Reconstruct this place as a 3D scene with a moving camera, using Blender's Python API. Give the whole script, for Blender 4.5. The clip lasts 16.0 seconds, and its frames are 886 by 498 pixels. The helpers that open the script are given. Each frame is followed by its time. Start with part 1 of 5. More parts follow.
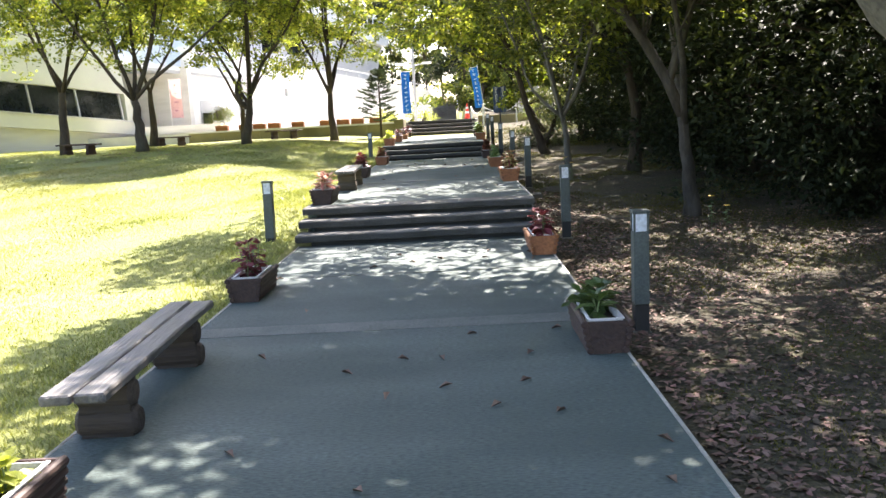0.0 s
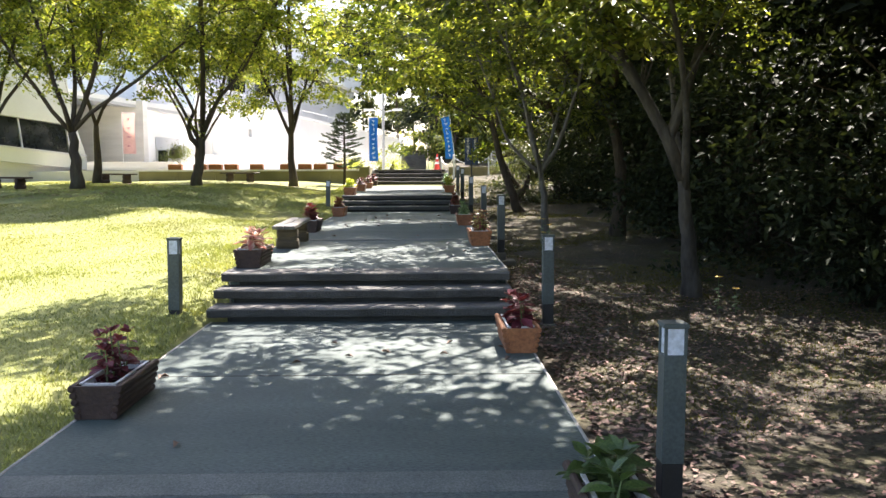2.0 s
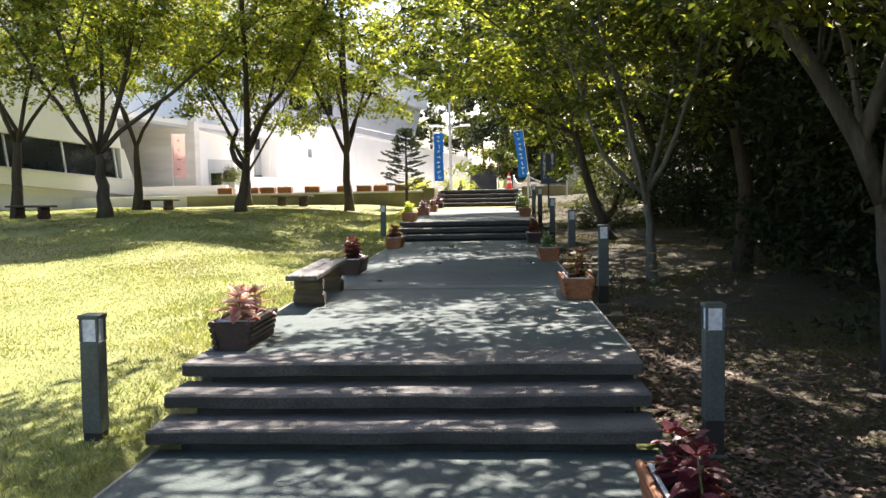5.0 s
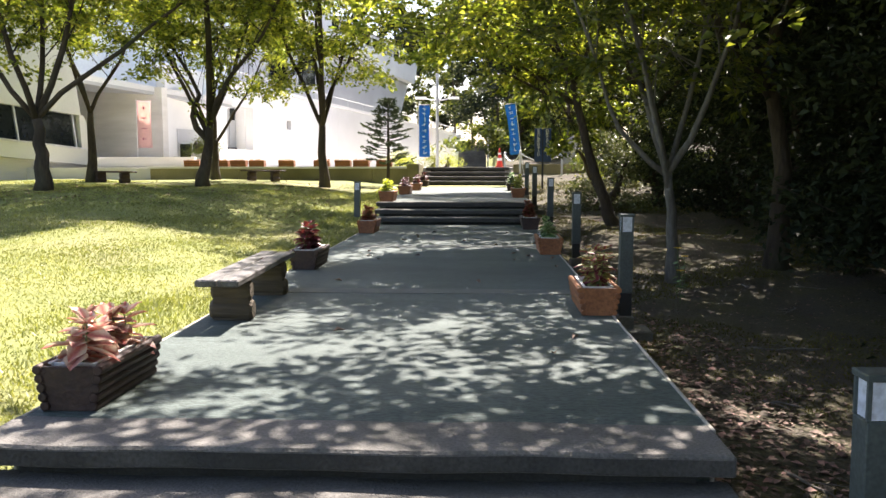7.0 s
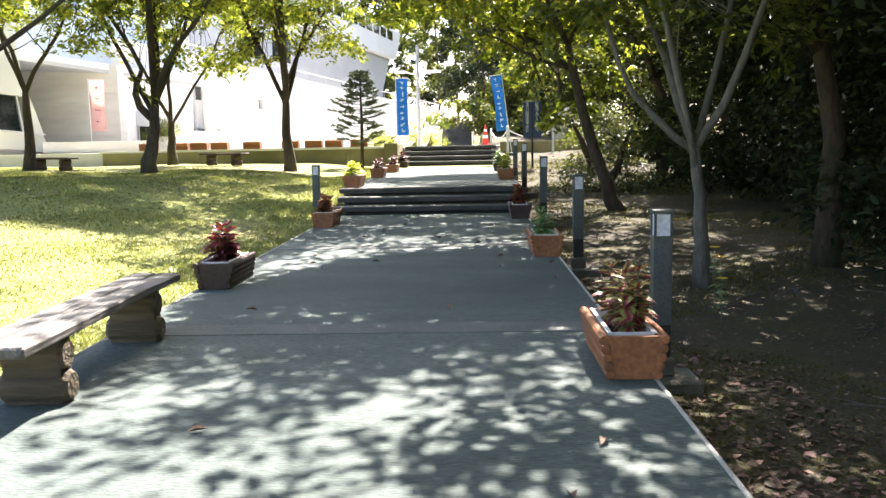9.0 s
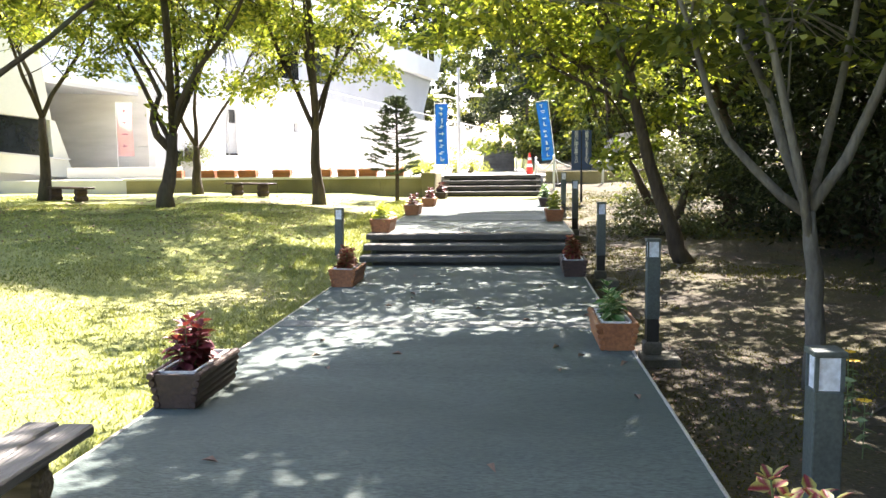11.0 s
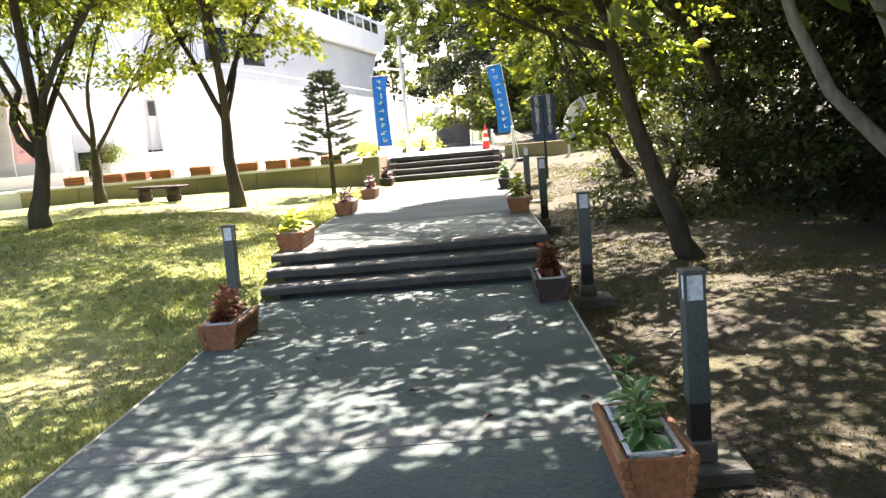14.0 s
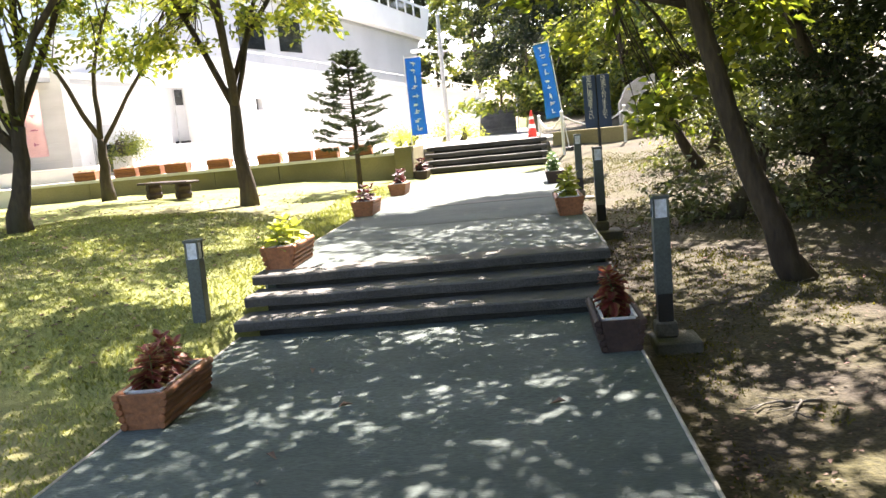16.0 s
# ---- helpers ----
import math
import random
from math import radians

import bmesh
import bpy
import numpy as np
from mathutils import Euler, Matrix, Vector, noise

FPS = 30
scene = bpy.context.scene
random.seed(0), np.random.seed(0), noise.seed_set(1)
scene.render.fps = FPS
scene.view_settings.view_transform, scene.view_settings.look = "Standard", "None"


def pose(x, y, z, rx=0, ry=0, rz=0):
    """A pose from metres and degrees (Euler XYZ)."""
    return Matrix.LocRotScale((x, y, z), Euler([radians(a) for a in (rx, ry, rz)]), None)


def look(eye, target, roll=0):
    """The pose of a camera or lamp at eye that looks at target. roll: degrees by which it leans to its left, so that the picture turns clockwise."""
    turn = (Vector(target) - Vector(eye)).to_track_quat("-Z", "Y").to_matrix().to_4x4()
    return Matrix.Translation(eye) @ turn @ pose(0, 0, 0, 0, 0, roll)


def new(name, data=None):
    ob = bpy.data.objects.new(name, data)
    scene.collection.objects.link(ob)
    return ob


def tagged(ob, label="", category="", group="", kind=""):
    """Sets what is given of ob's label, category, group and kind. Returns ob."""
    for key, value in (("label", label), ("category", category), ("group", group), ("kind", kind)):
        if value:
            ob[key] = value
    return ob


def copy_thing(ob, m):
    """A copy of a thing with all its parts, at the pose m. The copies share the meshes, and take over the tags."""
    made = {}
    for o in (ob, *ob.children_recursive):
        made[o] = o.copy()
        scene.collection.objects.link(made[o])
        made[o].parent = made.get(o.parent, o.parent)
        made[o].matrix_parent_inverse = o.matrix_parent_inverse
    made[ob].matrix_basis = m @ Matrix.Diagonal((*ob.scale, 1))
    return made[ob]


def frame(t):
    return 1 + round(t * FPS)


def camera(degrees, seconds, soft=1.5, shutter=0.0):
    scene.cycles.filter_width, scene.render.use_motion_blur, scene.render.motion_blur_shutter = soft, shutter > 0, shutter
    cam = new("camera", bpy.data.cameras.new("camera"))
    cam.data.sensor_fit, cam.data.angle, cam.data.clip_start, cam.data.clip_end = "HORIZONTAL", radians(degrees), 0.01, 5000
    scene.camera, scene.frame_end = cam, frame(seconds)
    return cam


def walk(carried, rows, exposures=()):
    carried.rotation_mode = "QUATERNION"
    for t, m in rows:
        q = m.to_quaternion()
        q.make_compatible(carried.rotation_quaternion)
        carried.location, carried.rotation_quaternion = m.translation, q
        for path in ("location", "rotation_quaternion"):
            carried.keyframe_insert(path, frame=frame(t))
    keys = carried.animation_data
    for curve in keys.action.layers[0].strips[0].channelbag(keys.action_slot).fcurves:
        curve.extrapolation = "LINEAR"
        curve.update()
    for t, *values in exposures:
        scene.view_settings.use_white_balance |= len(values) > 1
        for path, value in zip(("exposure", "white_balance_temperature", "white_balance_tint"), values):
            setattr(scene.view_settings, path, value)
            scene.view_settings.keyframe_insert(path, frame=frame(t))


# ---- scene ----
cam = camera(55.0, 16.0)
METRES, EYE, TILT, LEAN, TURN = 17.1, 1.38, -8.0, 2.6, 0.0
PATH = [
    (0, (0.483, 0.159, 1.453), (0.446, 2.136, 1.153), -3.0),
    (0.5, (0.533, 0.602, 1.5), (0.542, 2.587, 1.253), -0.1),
    (1, (0.564, 1.232, 1.499), (0.523, 3.222, 1.304), 0.1),
    (1.5, (0.595, 1.734, 1.5), (0.535, 3.728, 1.346), -1.3),
    (2, (0.597, 2.257, 1.481), (0.641, 4.247, 1.293), -0.2),
    (2.5, (0.649, 2.817, 1.485), (0.573, 4.809, 1.33), -0.3),
    (3, (0.63, 3.35, 1.509), (0.538, 5.341, 1.341), -0.9),
    (3.5, (0.633, 3.969, 1.502), (0.52, 5.959, 1.339), -0.7),
    (4, (0.577, 4.533, 1.496), (0.395, 6.521, 1.374), -0.8),
    (4.5, (0.538, 5.078, 1.467), (0.409, 7.071, 1.364), -0.4),
    (4.7, (0.553, 5.3, 1.519), (0.427, 7.293, 1.403), -0.9),
    (6.8, (0.53, 7.611, 1.536), (0.433, 9.598, 1.335), -1.0),
    (7, (0.519, 7.85, 1.501), (0.429, 9.838, 1.306), 0.0),
    (7.5, (0.606, 8.442, 1.519), (0.508, 10.431, 1.325), -0.8),
    (8, (0.632, 9.063, 1.51), (0.557, 11.051, 1.31), -1.4),
    (8.5, (0.645, 9.62, 1.5), (0.685, 11.611, 1.312), -1.0),
    (9, (0.646, 10.22, 1.493), (0.579, 12.204, 1.249), -1.1),
    (9.5, (0.596, 10.724, 1.673), (0.637, 12.709, 1.434), 1.7),
    (10, (0.608, 11.137, 1.812), (0.518, 13.125, 1.609), 0.1),
    (10.2, (0.582, 11.295, 1.798), (0.439, 13.28, 1.603), 0.1),
    (12.3, (0.623, 13.361, 1.836), (0.485, 15.337, 1.561), -2.5),
    (12.5, (0.654, 13.571, 1.869), (0.493, 15.543, 1.574), -3.8),
    (13, (0.644, 14.085, 1.867), (0.462, 16.057, 1.589), -4.7),
    (13.5, (0.643, 14.563, 1.882), (0.566, 16.542, 1.602), -5.0),
    (14, (0.736, 15.115, 1.917), (0.652, 17.096, 1.655), -4.9),
    (14.5, (0.78, 15.641, 1.92), (0.644, 17.623, 1.689), -3.9),
    (15, (0.842, 16.21, 1.889), (0.618, 18.185, 1.671), -3.9),
    (15.5, (0.864, 16.753, 1.867), (0.553, 18.711, 1.605), -4.6),
    (16, (0.829, 17.224, 1.882), (0.63, 19.195, 1.603), -5.5),
]
walk(cam, [(t, look(eye, target, roll)) for t, eye, target, roll in PATH],
     exposures=((0, 2.72, 6600, 17), (1.5, 2.5, 6600, 17), (3.8, 2.05, 6650, 18), (7.2, 2.05, 6700, 18), (9, 2.68, 6650, 17), (12.5, 3.02, 6700, 18), (15.5, 2.70, 6800, 19), (16, 2.76, 6800, 19)))

# ---- world, sun ----
SUN_DIR = Vector((0.27, 0.963, 0.0)).normalized() * math.cos(radians(52)) + Vector((0, 0, math.sin(radians(52))))
world = bpy.data.worlds.new("world")
scene.world = world
world.use_nodes = True
sky = world.node_tree.nodes.new("ShaderNodeTexSky")
sky.sky_type, sky.sun_disc = "NISHITA", False
sky.sun_elevation, sky.sun_rotation = radians(52), math.atan2(SUN_DIR.x, SUN_DIR.y)
sky.air_density, sky.dust_density = 1.0, 2.0
background = world.node_tree.nodes["Background"]
background.inputs["Strength"].default_value = 0.091
world.node_tree.links.new(sky.outputs[0], background.inputs[0])
sun = new("sun", bpy.data.lights.new("sun", "SUN"))
sun.data.energy, sun.data.angle, sun.data.color = 5.0, radians(0.53), (1.0, 0.95, 0.86)
sun.matrix_world = Matrix.Translation((0, 0, 30)) @ SUN_DIR.to_track_quat("Z", "Y").to_matrix().to_4x4()


# ---- materials ----
def material(name, one, two, rough=0.8, scale=8.0, fine=60.0, bump=0.25, stain=None, metal=0.0, stretch=(1, 1, 1), vary=0.0, island=0.0, through_light=0.0, glow=None, speck=0.6):
    """A surface of two colours mixed by a coarse and a fine noise, with stains, relief and variation from piece to piece."""
    m = bpy.data.materials.new(name)
    m.use_nodes = True
    nodes, link = m.node_tree.nodes, m.node_tree.links.new
    surf = nodes["Principled BSDF"]
    coord, mapping = nodes.new("ShaderNodeTexCoord"), nodes.new("ShaderNodeMapping")
    mapping.inputs["Scale"].default_value = stretch
    link(coord.outputs["Object"], mapping.inputs["Vector"])

    def noise_at(size, detail):
        n = nodes.new("ShaderNodeTexNoise")
        n.inputs["Scale"].default_value, n.inputs["Detail"].default_value = size, detail
        link(mapping.outputs[0], n.inputs["Vector"])
        return n.outputs["Fac"]

    def mix(kind, factor, a, b):
        n = nodes.new("ShaderNodeMix")
        n.data_type, n.blend_type = "RGBA", kind
        for socket, value in ((n.inputs["Factor"], factor), (n.inputs["A"], a), (n.inputs["B"], b)):
            if isinstance(value, bpy.types.NodeSocket):
                link(value, socket)
            else:
                socket.default_value = value if isinstance(value, float) else (*value, 1)
        return n.outputs["Result"]

    def ramp(source, low, high):
        n = nodes.new("ShaderNodeMapRange")
        n.inputs["From Min"].default_value, n.inputs["From Max"].default_value = low, high
        link(source, n.inputs["Value"])
        return n.outputs[0]

    coarse, grain = noise_at(scale, 4.0), noise_at(fine, 3.0)
    colour = mix("MIX", ramp(coarse, 0.35, 0.65), one, two)
    colour = mix("MULTIPLY", speck, colour, mix("MIX", ramp(grain, 0.3, 0.7), (0.55, 0.55, 0.55), (1.35, 1.35, 1.35)))
    if stain:
        colour = mix("MIX", ramp(noise_at(scale * 0.23, 5.0), 0.52, 0.72), colour, stain)
    if vary:
        info = nodes.new("ShaderNodeObjectInfo")
        colour = mix("MULTIPLY", 1.0, colour, mix("MIX", info.outputs["Random"], (1 - vary,) * 3, (1 + vary,) * 3))
    if island:
        geo = nodes.new("ShaderNodeNewGeometry")
        hue = nodes.new("ShaderNodeHueSaturation")
        link(colour, hue.inputs["Color"])
        link(ramp_to(nodes, link, geo.outputs["Random Per Island"], 1 - island, 1 + island), hue.inputs["Value"])
        link(ramp_to(nodes, link, geo.outputs["Random Per Island"], 0.5 + 0.05 * island, 0.5 - 0.05 * island), hue.inputs["Hue"])
        colour = hue.outputs[0]
    link(colour, surf.inputs["Base Color"])
    surf.inputs["Roughness"].default_value, surf.inputs["Metallic"].default_value = rough, metal
    if bump:
        b = nodes.new("ShaderNodeBump")
        b.inputs["Strength"].default_value, b.inputs["Distance"].default_value = bump, 0.02
        link(grain, b.inputs["Height"])
        link(b.outputs[0], surf.inputs["Normal"])
    if through_light:
        glass = nodes.new("ShaderNodeBsdfTranslucent")
        link(mix("MULTIPLY", 1.0, colour, (1.25, 1.25, 0.55)), glass.inputs["Color"])
        both = nodes.new("ShaderNodeMixShader")
        both.inputs[0].default_value = through_light
        link(surf.outputs[0], both.inputs[1])
        link(glass.outputs[0], both.inputs[2])
        link(both.outputs[0], nodes["Material Output"].inputs["Surface"])
    if glow:
        surf.inputs["Emission Color"].default_value, surf.inputs["Emission Strength"].default_value = (*glow[0], 1), glow[1]
    return m


def ramp_to(nodes, link, source, low, high):
    n = nodes.new("ShaderNodeMapRange")
    n.inputs["To Min"].default_value, n.inputs["To Max"].default_value = low, high
    link(source, n.inputs["Value"])
    return n.outputs[0]


PAVING = material("green_grey_paving", (0.052, 0.076, 0.068), (0.088, 0.115, 0.105), 0.8, 1.1, 62, 0.5, (0.043, 0.062, 0.055), stretch=(0.55, 1.5, 1), speck=1.0)
BAND = material("pale_paving_band", (0.105, 0.120, 0.110), (0.145, 0.156, 0.143), 0.9, 3, 90, 0.5, (0.09, 0.10, 0.092), speck=0.8)
EDGING = material("pale_edging", (0.34, 0.32, 0.28), (0.45, 0.43, 0.38), 0.9, 4, 90, 0.3, (0.2, 0.2, 0.16))
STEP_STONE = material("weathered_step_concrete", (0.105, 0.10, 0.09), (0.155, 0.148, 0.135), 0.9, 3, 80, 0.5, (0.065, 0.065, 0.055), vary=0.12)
# Step concrete made darker: the shade on the slab fronts is in this colour.
STEP_FACE = material("dark_shaded_step_face", (0.050, 0.048, 0.043), (0.085, 0.081, 0.073), 0.95, 4, 60, 0.6, (0.032, 0.031, 0.027))
# Near-black riser colour holds the shade under the slabs; joints use it too.
RISER_DARK = material("shade_dark_riser_and_joint", (0.025, 0.025, 0.022), (0.04, 0.04, 0.036), 0.95, 4, 70, 0.4)
CONCRETE = material("board_marked_concrete", (0.56, 0.54, 0.49), (0.64, 0.62, 0.57), 0.85, 0.6, 40, 0.3, (0.48, 0.46, 0.41), stretch=(1, 1, 6), speck=0.12)
WHITE_WALL = material("white_painted_concrete", (0.68, 0.68, 0.665), (0.76, 0.76, 0.745), 0.75, 0.5, 30, 0.12, (0.58, 0.58, 0.565), speck=0.15)
GREY_WALL = material("pale_grey_cladding", (0.42, 0.43, 0.44), (0.48, 0.49, 0.50), 0.6, 0.5, 30, 0.1, speck=0.12)
CREAM_WALL = material("cream_wall_panels", (0.52, 0.52, 0.45), (0.58, 0.58, 0.50), 0.7, 0.5, 30, 0.1, speck=0.12)
LEDGE_WALL = material("mossy_retaining_wall", (0.20, 0.17, 0.08), (0.27, 0.235, 0.12), 0.9, 1.2, 40, 0.4, (0.11, 0.10, 0.045))
TERRACE_TOP = material("pale_terrace_paving", (0.52, 0.50, 0.46), (0.60, 0.58, 0.54), 0.85, 1.2, 50, 0.2, speck=0.12)
GLASS_DARK = material("dark_window_glass", (0.012, 0.015, 0.016), (0.02, 0.024, 0.025), 0.06, 1, 10, 0.0)
GLASS_BLUE = material("pale_glass_cladding", (0.72, 0.77, 0.79), (0.76, 0.80, 0.82), 0.3, 0.3, 10, 0.0, speck=0.12)
ALUMINIUM = material("aluminium_frame", (0.45, 0.46, 0.46), (0.52, 0.53, 0.53), 0.4, 4, 60, 0.05, metal=0.6)
GROUND_SOIL = material("lawn_and_soil", (0.15, 0.172, 0.045), (0.215, 0.225, 0.065), 0.95, 1.4, 55, 0.8, (0.20, 0.18, 0.085))
GROUND_WOOD = material("woodland_floor", (0.044, 0.034, 0.022), (0.056, 0.050, 0.016), 0.95, 1.3, 34, 1.0, (0.040, 0.031, 0.022), speck=1.0)
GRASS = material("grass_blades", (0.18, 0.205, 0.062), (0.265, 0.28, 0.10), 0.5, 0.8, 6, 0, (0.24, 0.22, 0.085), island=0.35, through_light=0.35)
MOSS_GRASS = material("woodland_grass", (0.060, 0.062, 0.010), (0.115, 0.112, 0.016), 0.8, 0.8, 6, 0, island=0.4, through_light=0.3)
LITTER = material("fallen_dry_leaves", (0.10, 0.062, 0.042), (0.20, 0.135, 0.095), 0.8, 5, 20, 0, island=0.7)
LEAF_BRIGHT = material("fresh_green_leaves", (0.185, 0.232, 0.040), (0.27, 0.305, 0.065), 0.45, 0.7, 8, 0, island=0.6, through_light=0.62)
LEAF_MID = material("green_leaves", (0.100, 0.130, 0.024), (0.150, 0.176, 0.038), 0.42, 0.7, 8, 0, island=0.6, through_light=0.48)
LEAF_SAGE = material("grey_green_shrub_leaves", (0.085, 0.105, 0.045), (0.13, 0.15, 0.065), 0.4, 0.7, 8, 0, island=0.45, through_light=0.3)
LEAF_DARK = material("dark_evergreen_leaves", (0.020, 0.030, 0.013), (0.036, 0.048, 0.020), 0.7, 0.6, 8, 0, island=0.5, through_light=0.15)
LEAF_DARK.node_tree.nodes["Principled BSDF"].inputs["Specular IOR Level"].default_value = 0.22
NEEDLES = material("conifer_needles", (0.04, 0.062, 0.032), (0.065, 0.09, 0.045), 0.6, 1, 12, 0, island=0.35, through_light=0.2)
BARK = material("dark_brown_bark", (0.040, 0.029, 0.019), (0.072, 0.054, 0.036), 0.95, 5, 28, 1.0, (0.055, 0.058, 0.03), stretch=(1, 1, 0.25))
BARK_MID = material("grey_brown_bark", (0.038, 0.033, 0.026), (0.075, 0.065, 0.053), 0.95, 5, 28, 0.9, (0.15, 0.14, 0.12), stretch=(1, 1, 0.3))
BARK_GREY = material("smooth_grey_bark", (0.105, 0.095, 0.08), (0.155, 0.142, 0.12), 0.9, 4, 30, 0.8, (0.20, 0.19, 0.165), stretch=(1, 1, 0.35))
WOOD_ORANGE = material("orange_stained_timber", (0.23, 0.082, 0.029), (0.32, 0.122, 0.045), 0.6, 4, 45, 0.4, (0.21, 0.080, 0.032), stretch=(1, 0.15, 1), vary=0.18)
WOOD_DARK = material("dark_stained_timber", (0.032, 0.016, 0.012), (0.055, 0.028, 0.020), 0.65, 4, 45, 0.4, (0.10, 0.065, 0.05), stretch=(1, 0.15, 1), vary=0.2)
WOOD_GREY = material("weathered_grey_bench_plank", (0.072, 0.067, 0.063), (0.14, 0.132, 0.125), 0.48, 5, 50, 0.6, (0.045, 0.04, 0.036), stretch=(1, 0.08, 1), vary=0.12)
WOOD_LOG_DARK = material("dark_brown_bench_log", (0.045, 0.032, 0.024), (0.080, 0.060, 0.045), 0.85, 4, 40, 0.8, (0.025, 0.02, 0.016), stretch=(0.15, 1, 1), vary=0.2)
WOOD_LOG = material("brown_bench_log", (0.085, 0.065, 0.04), (0.15, 0.115, 0.075), 0.85, 4, 40, 0.8, (0.045, 0.035, 0.025), stretch=(0.15, 1, 1), vary=0.2)
LINER = material("white_plastic_liner", (0.62, 0.60, 0.58), (0.70, 0.68, 0.66), 0.5, 6, 60, 0.1, (0.45, 0.40, 0.36))
SOIL = material("dark_potting_soil", (0.03, 0.022, 0.016), (0.055, 0.042, 0.03), 0.95, 30, 120, 1.0)
POST_GREEN = material("green_grey_painted_steel", (0.060, 0.076, 0.073), (0.072, 0.090, 0.086), 0.5, 3, 60, 0.08, (0.06, 0.08, 0.072))
POST_BLACK = material("black_sleeve", (0.010, 0.010, 0.010), (0.016, 0.016, 0.016), 0.55, 4, 60, 0.1)
FROSTED = material("frosted_lamp_panel", (0.62, 0.66, 0.74), (0.68, 0.72, 0.80), 0.35, 4, 30, 0.0)
FOOT_CONCRETE = material("grey_footing_concrete", (0.14, 0.135, 0.115), (0.20, 0.19, 0.165), 0.95, 6, 60, 0.6, (0.07, 0.07, 0.05))
BLUE_CLOTH = material("blue_banner_cloth", (0.010, 0.10, 0.32), (0.014, 0.125, 0.38), 0.75, 3, 90, 0.1, through_light=0.15)
PINK_CLOTH = material("pink_banner_cloth", (0.70, 0.47, 0.53), (0.74, 0.53, 0.58), 0.75, 2, 80, 0.1, (0.62, 0.42, 0.46), through_light=0.25)
WHITE_PAINT = material("white_paint", (0.72, 0.72, 0.70), (0.78, 0.78, 0.76), 0.5, 5, 60, 0.05, speck=0.12)
SIGN_BLUE = material("dark_blue_sign_enamel", (0.012, 0.035, 0.10), (0.016, 0.045, 0.13), 0.35, 3, 60, 0.03)
BANNER_INK = material("faded_dark_pink_print", (0.42, 0.17, 0.23), (0.5, 0.22, 0.28), 0.8, 4, 60, 0)
CONE_RED = material("red_cone_plastic", (0.55, 0.035, 0.02), (0.62, 0.05, 0.03), 0.45, 5, 60, 0.05)
GREY_METAL = material("galvanised_pole", (0.34, 0.35, 0.35), (0.42, 0.43, 0.43), 0.45, 6, 60, 0.06, metal=0.4)
def margined(name, inner, outer, start=0.07, end=0.19):
    """A leaf of one colour along its rib and another towards its margin."""
    m = material(name, inner, inner, 0.5, 16, 60, 0, vary=0.3, through_light=0.3)
    nodes, link = m.node_tree.nodes, m.node_tree.links.new
    coord, split, away = nodes.new("ShaderNodeTexCoord"), nodes.new("ShaderNodeSeparateXYZ"), nodes.new("ShaderNodeMath")
    away.operation = "ABSOLUTE"
    link(coord.outputs["Object"], split.inputs[0])
    link(split.outputs["Y"], away.inputs[0])
    blur = nodes.new("ShaderNodeTexNoise")
    blur.inputs["Scale"].default_value = 9
    link(coord.outputs["Object"], blur.inputs["Vector"])
    add = nodes.new("ShaderNodeMath")
    add.operation, add.inputs[1].default_value = "MULTIPLY_ADD", 0.16
    link(blur.outputs["Fac"], add.inputs[0])
    link(away.outputs[0], add.inputs[2])
    fade = nodes.new("ShaderNodeMapRange")
    fade.inputs["From Min"].default_value, fade.inputs["From Max"].default_value = start + 0.08, end + 0.08
    link(add.outputs[0], fade.inputs["Value"])
    both = nodes.new("ShaderNodeMix")
    both.data_type = "RGBA"
    both.inputs["B"].default_value = (*outer, 1)
    link(fade.outputs[0], both.inputs["Factor"])
    surf = nodes["Principled BSDF"]
    link(surf.inputs["Base Color"].links[0].from_socket, both.inputs["A"])
    link(both.outputs["Result"], surf.inputs["Base Color"])
    thin = nodes["Translucent BSDF"]
    link(both.outputs["Result"], thin.inputs["Color"])
    return m


COLEUS_DARK = material("dark_red_leaves", (0.055, 0.014, 0.022), (0.11, 0.025, 0.035), 0.5, 14, 60, 0, vary=0.4, through_light=0.3)
COLEUS_RED = material("crimson_coleus_leaves", (0.09, 0.014, 0.024), (0.19, 0.036, 0.052), 0.5, 14, 60, 0, vary=0.5, through_light=0.25)
COLEUS_PALE = margined("coral_leaves_with_cream_margins", (0.50, 0.17, 0.14), (0.68, 0.52, 0.38), 0.05, 0.18)
COLEUS_GREEN = margined("green_leaves_with_cream_margins", (0.075, 0.17, 0.040), (0.42, 0.46, 0.24), 0.14, 0.24)
COLEUS_MIX = margined("bronze_leaves_with_dull_yellow_margins", (0.22, 0.045, 0.035), (0.33, 0.22, 0.08), 0.12, 0.24)
COLEUS_PLUME = margined("crimson_leaves_with_yellow_green_margins", (0.22, 0.030, 0.045), (0.40, 0.40, 0.12))
COLEUS_DEEP = material("deep_green_leaves", (0.045, 0.085, 0.022), (0.10, 0.15, 0.045), 0.4, 12, 60, 0, vary=0.35, through_light=0.25)
STEM_GREEN = material("green_stems", (0.09, 0.15, 0.05), (0.16, 0.20, 0.08), 0.6, 16, 60, 0)
COLEUS_LIME = material("lime_coleus_leaves", (0.28, 0.33, 0.05), (0.40, 0.42, 0.09), 0.5, 16, 60, 0, vary=0.35, through_light=0.45)
YELLOW_FLOWER = material("yellow_petals", (0.75, 0.42, 0.02), (0.80, 0.50, 0.04), 0.6, 10, 40, 0)
FLOWER_PALE = material("orange_and_white_flowers", (0.62, 0.30, 0.12), (0.75, 0.66, 0.50), 0.6, 10, 40, 0, island=0.5)


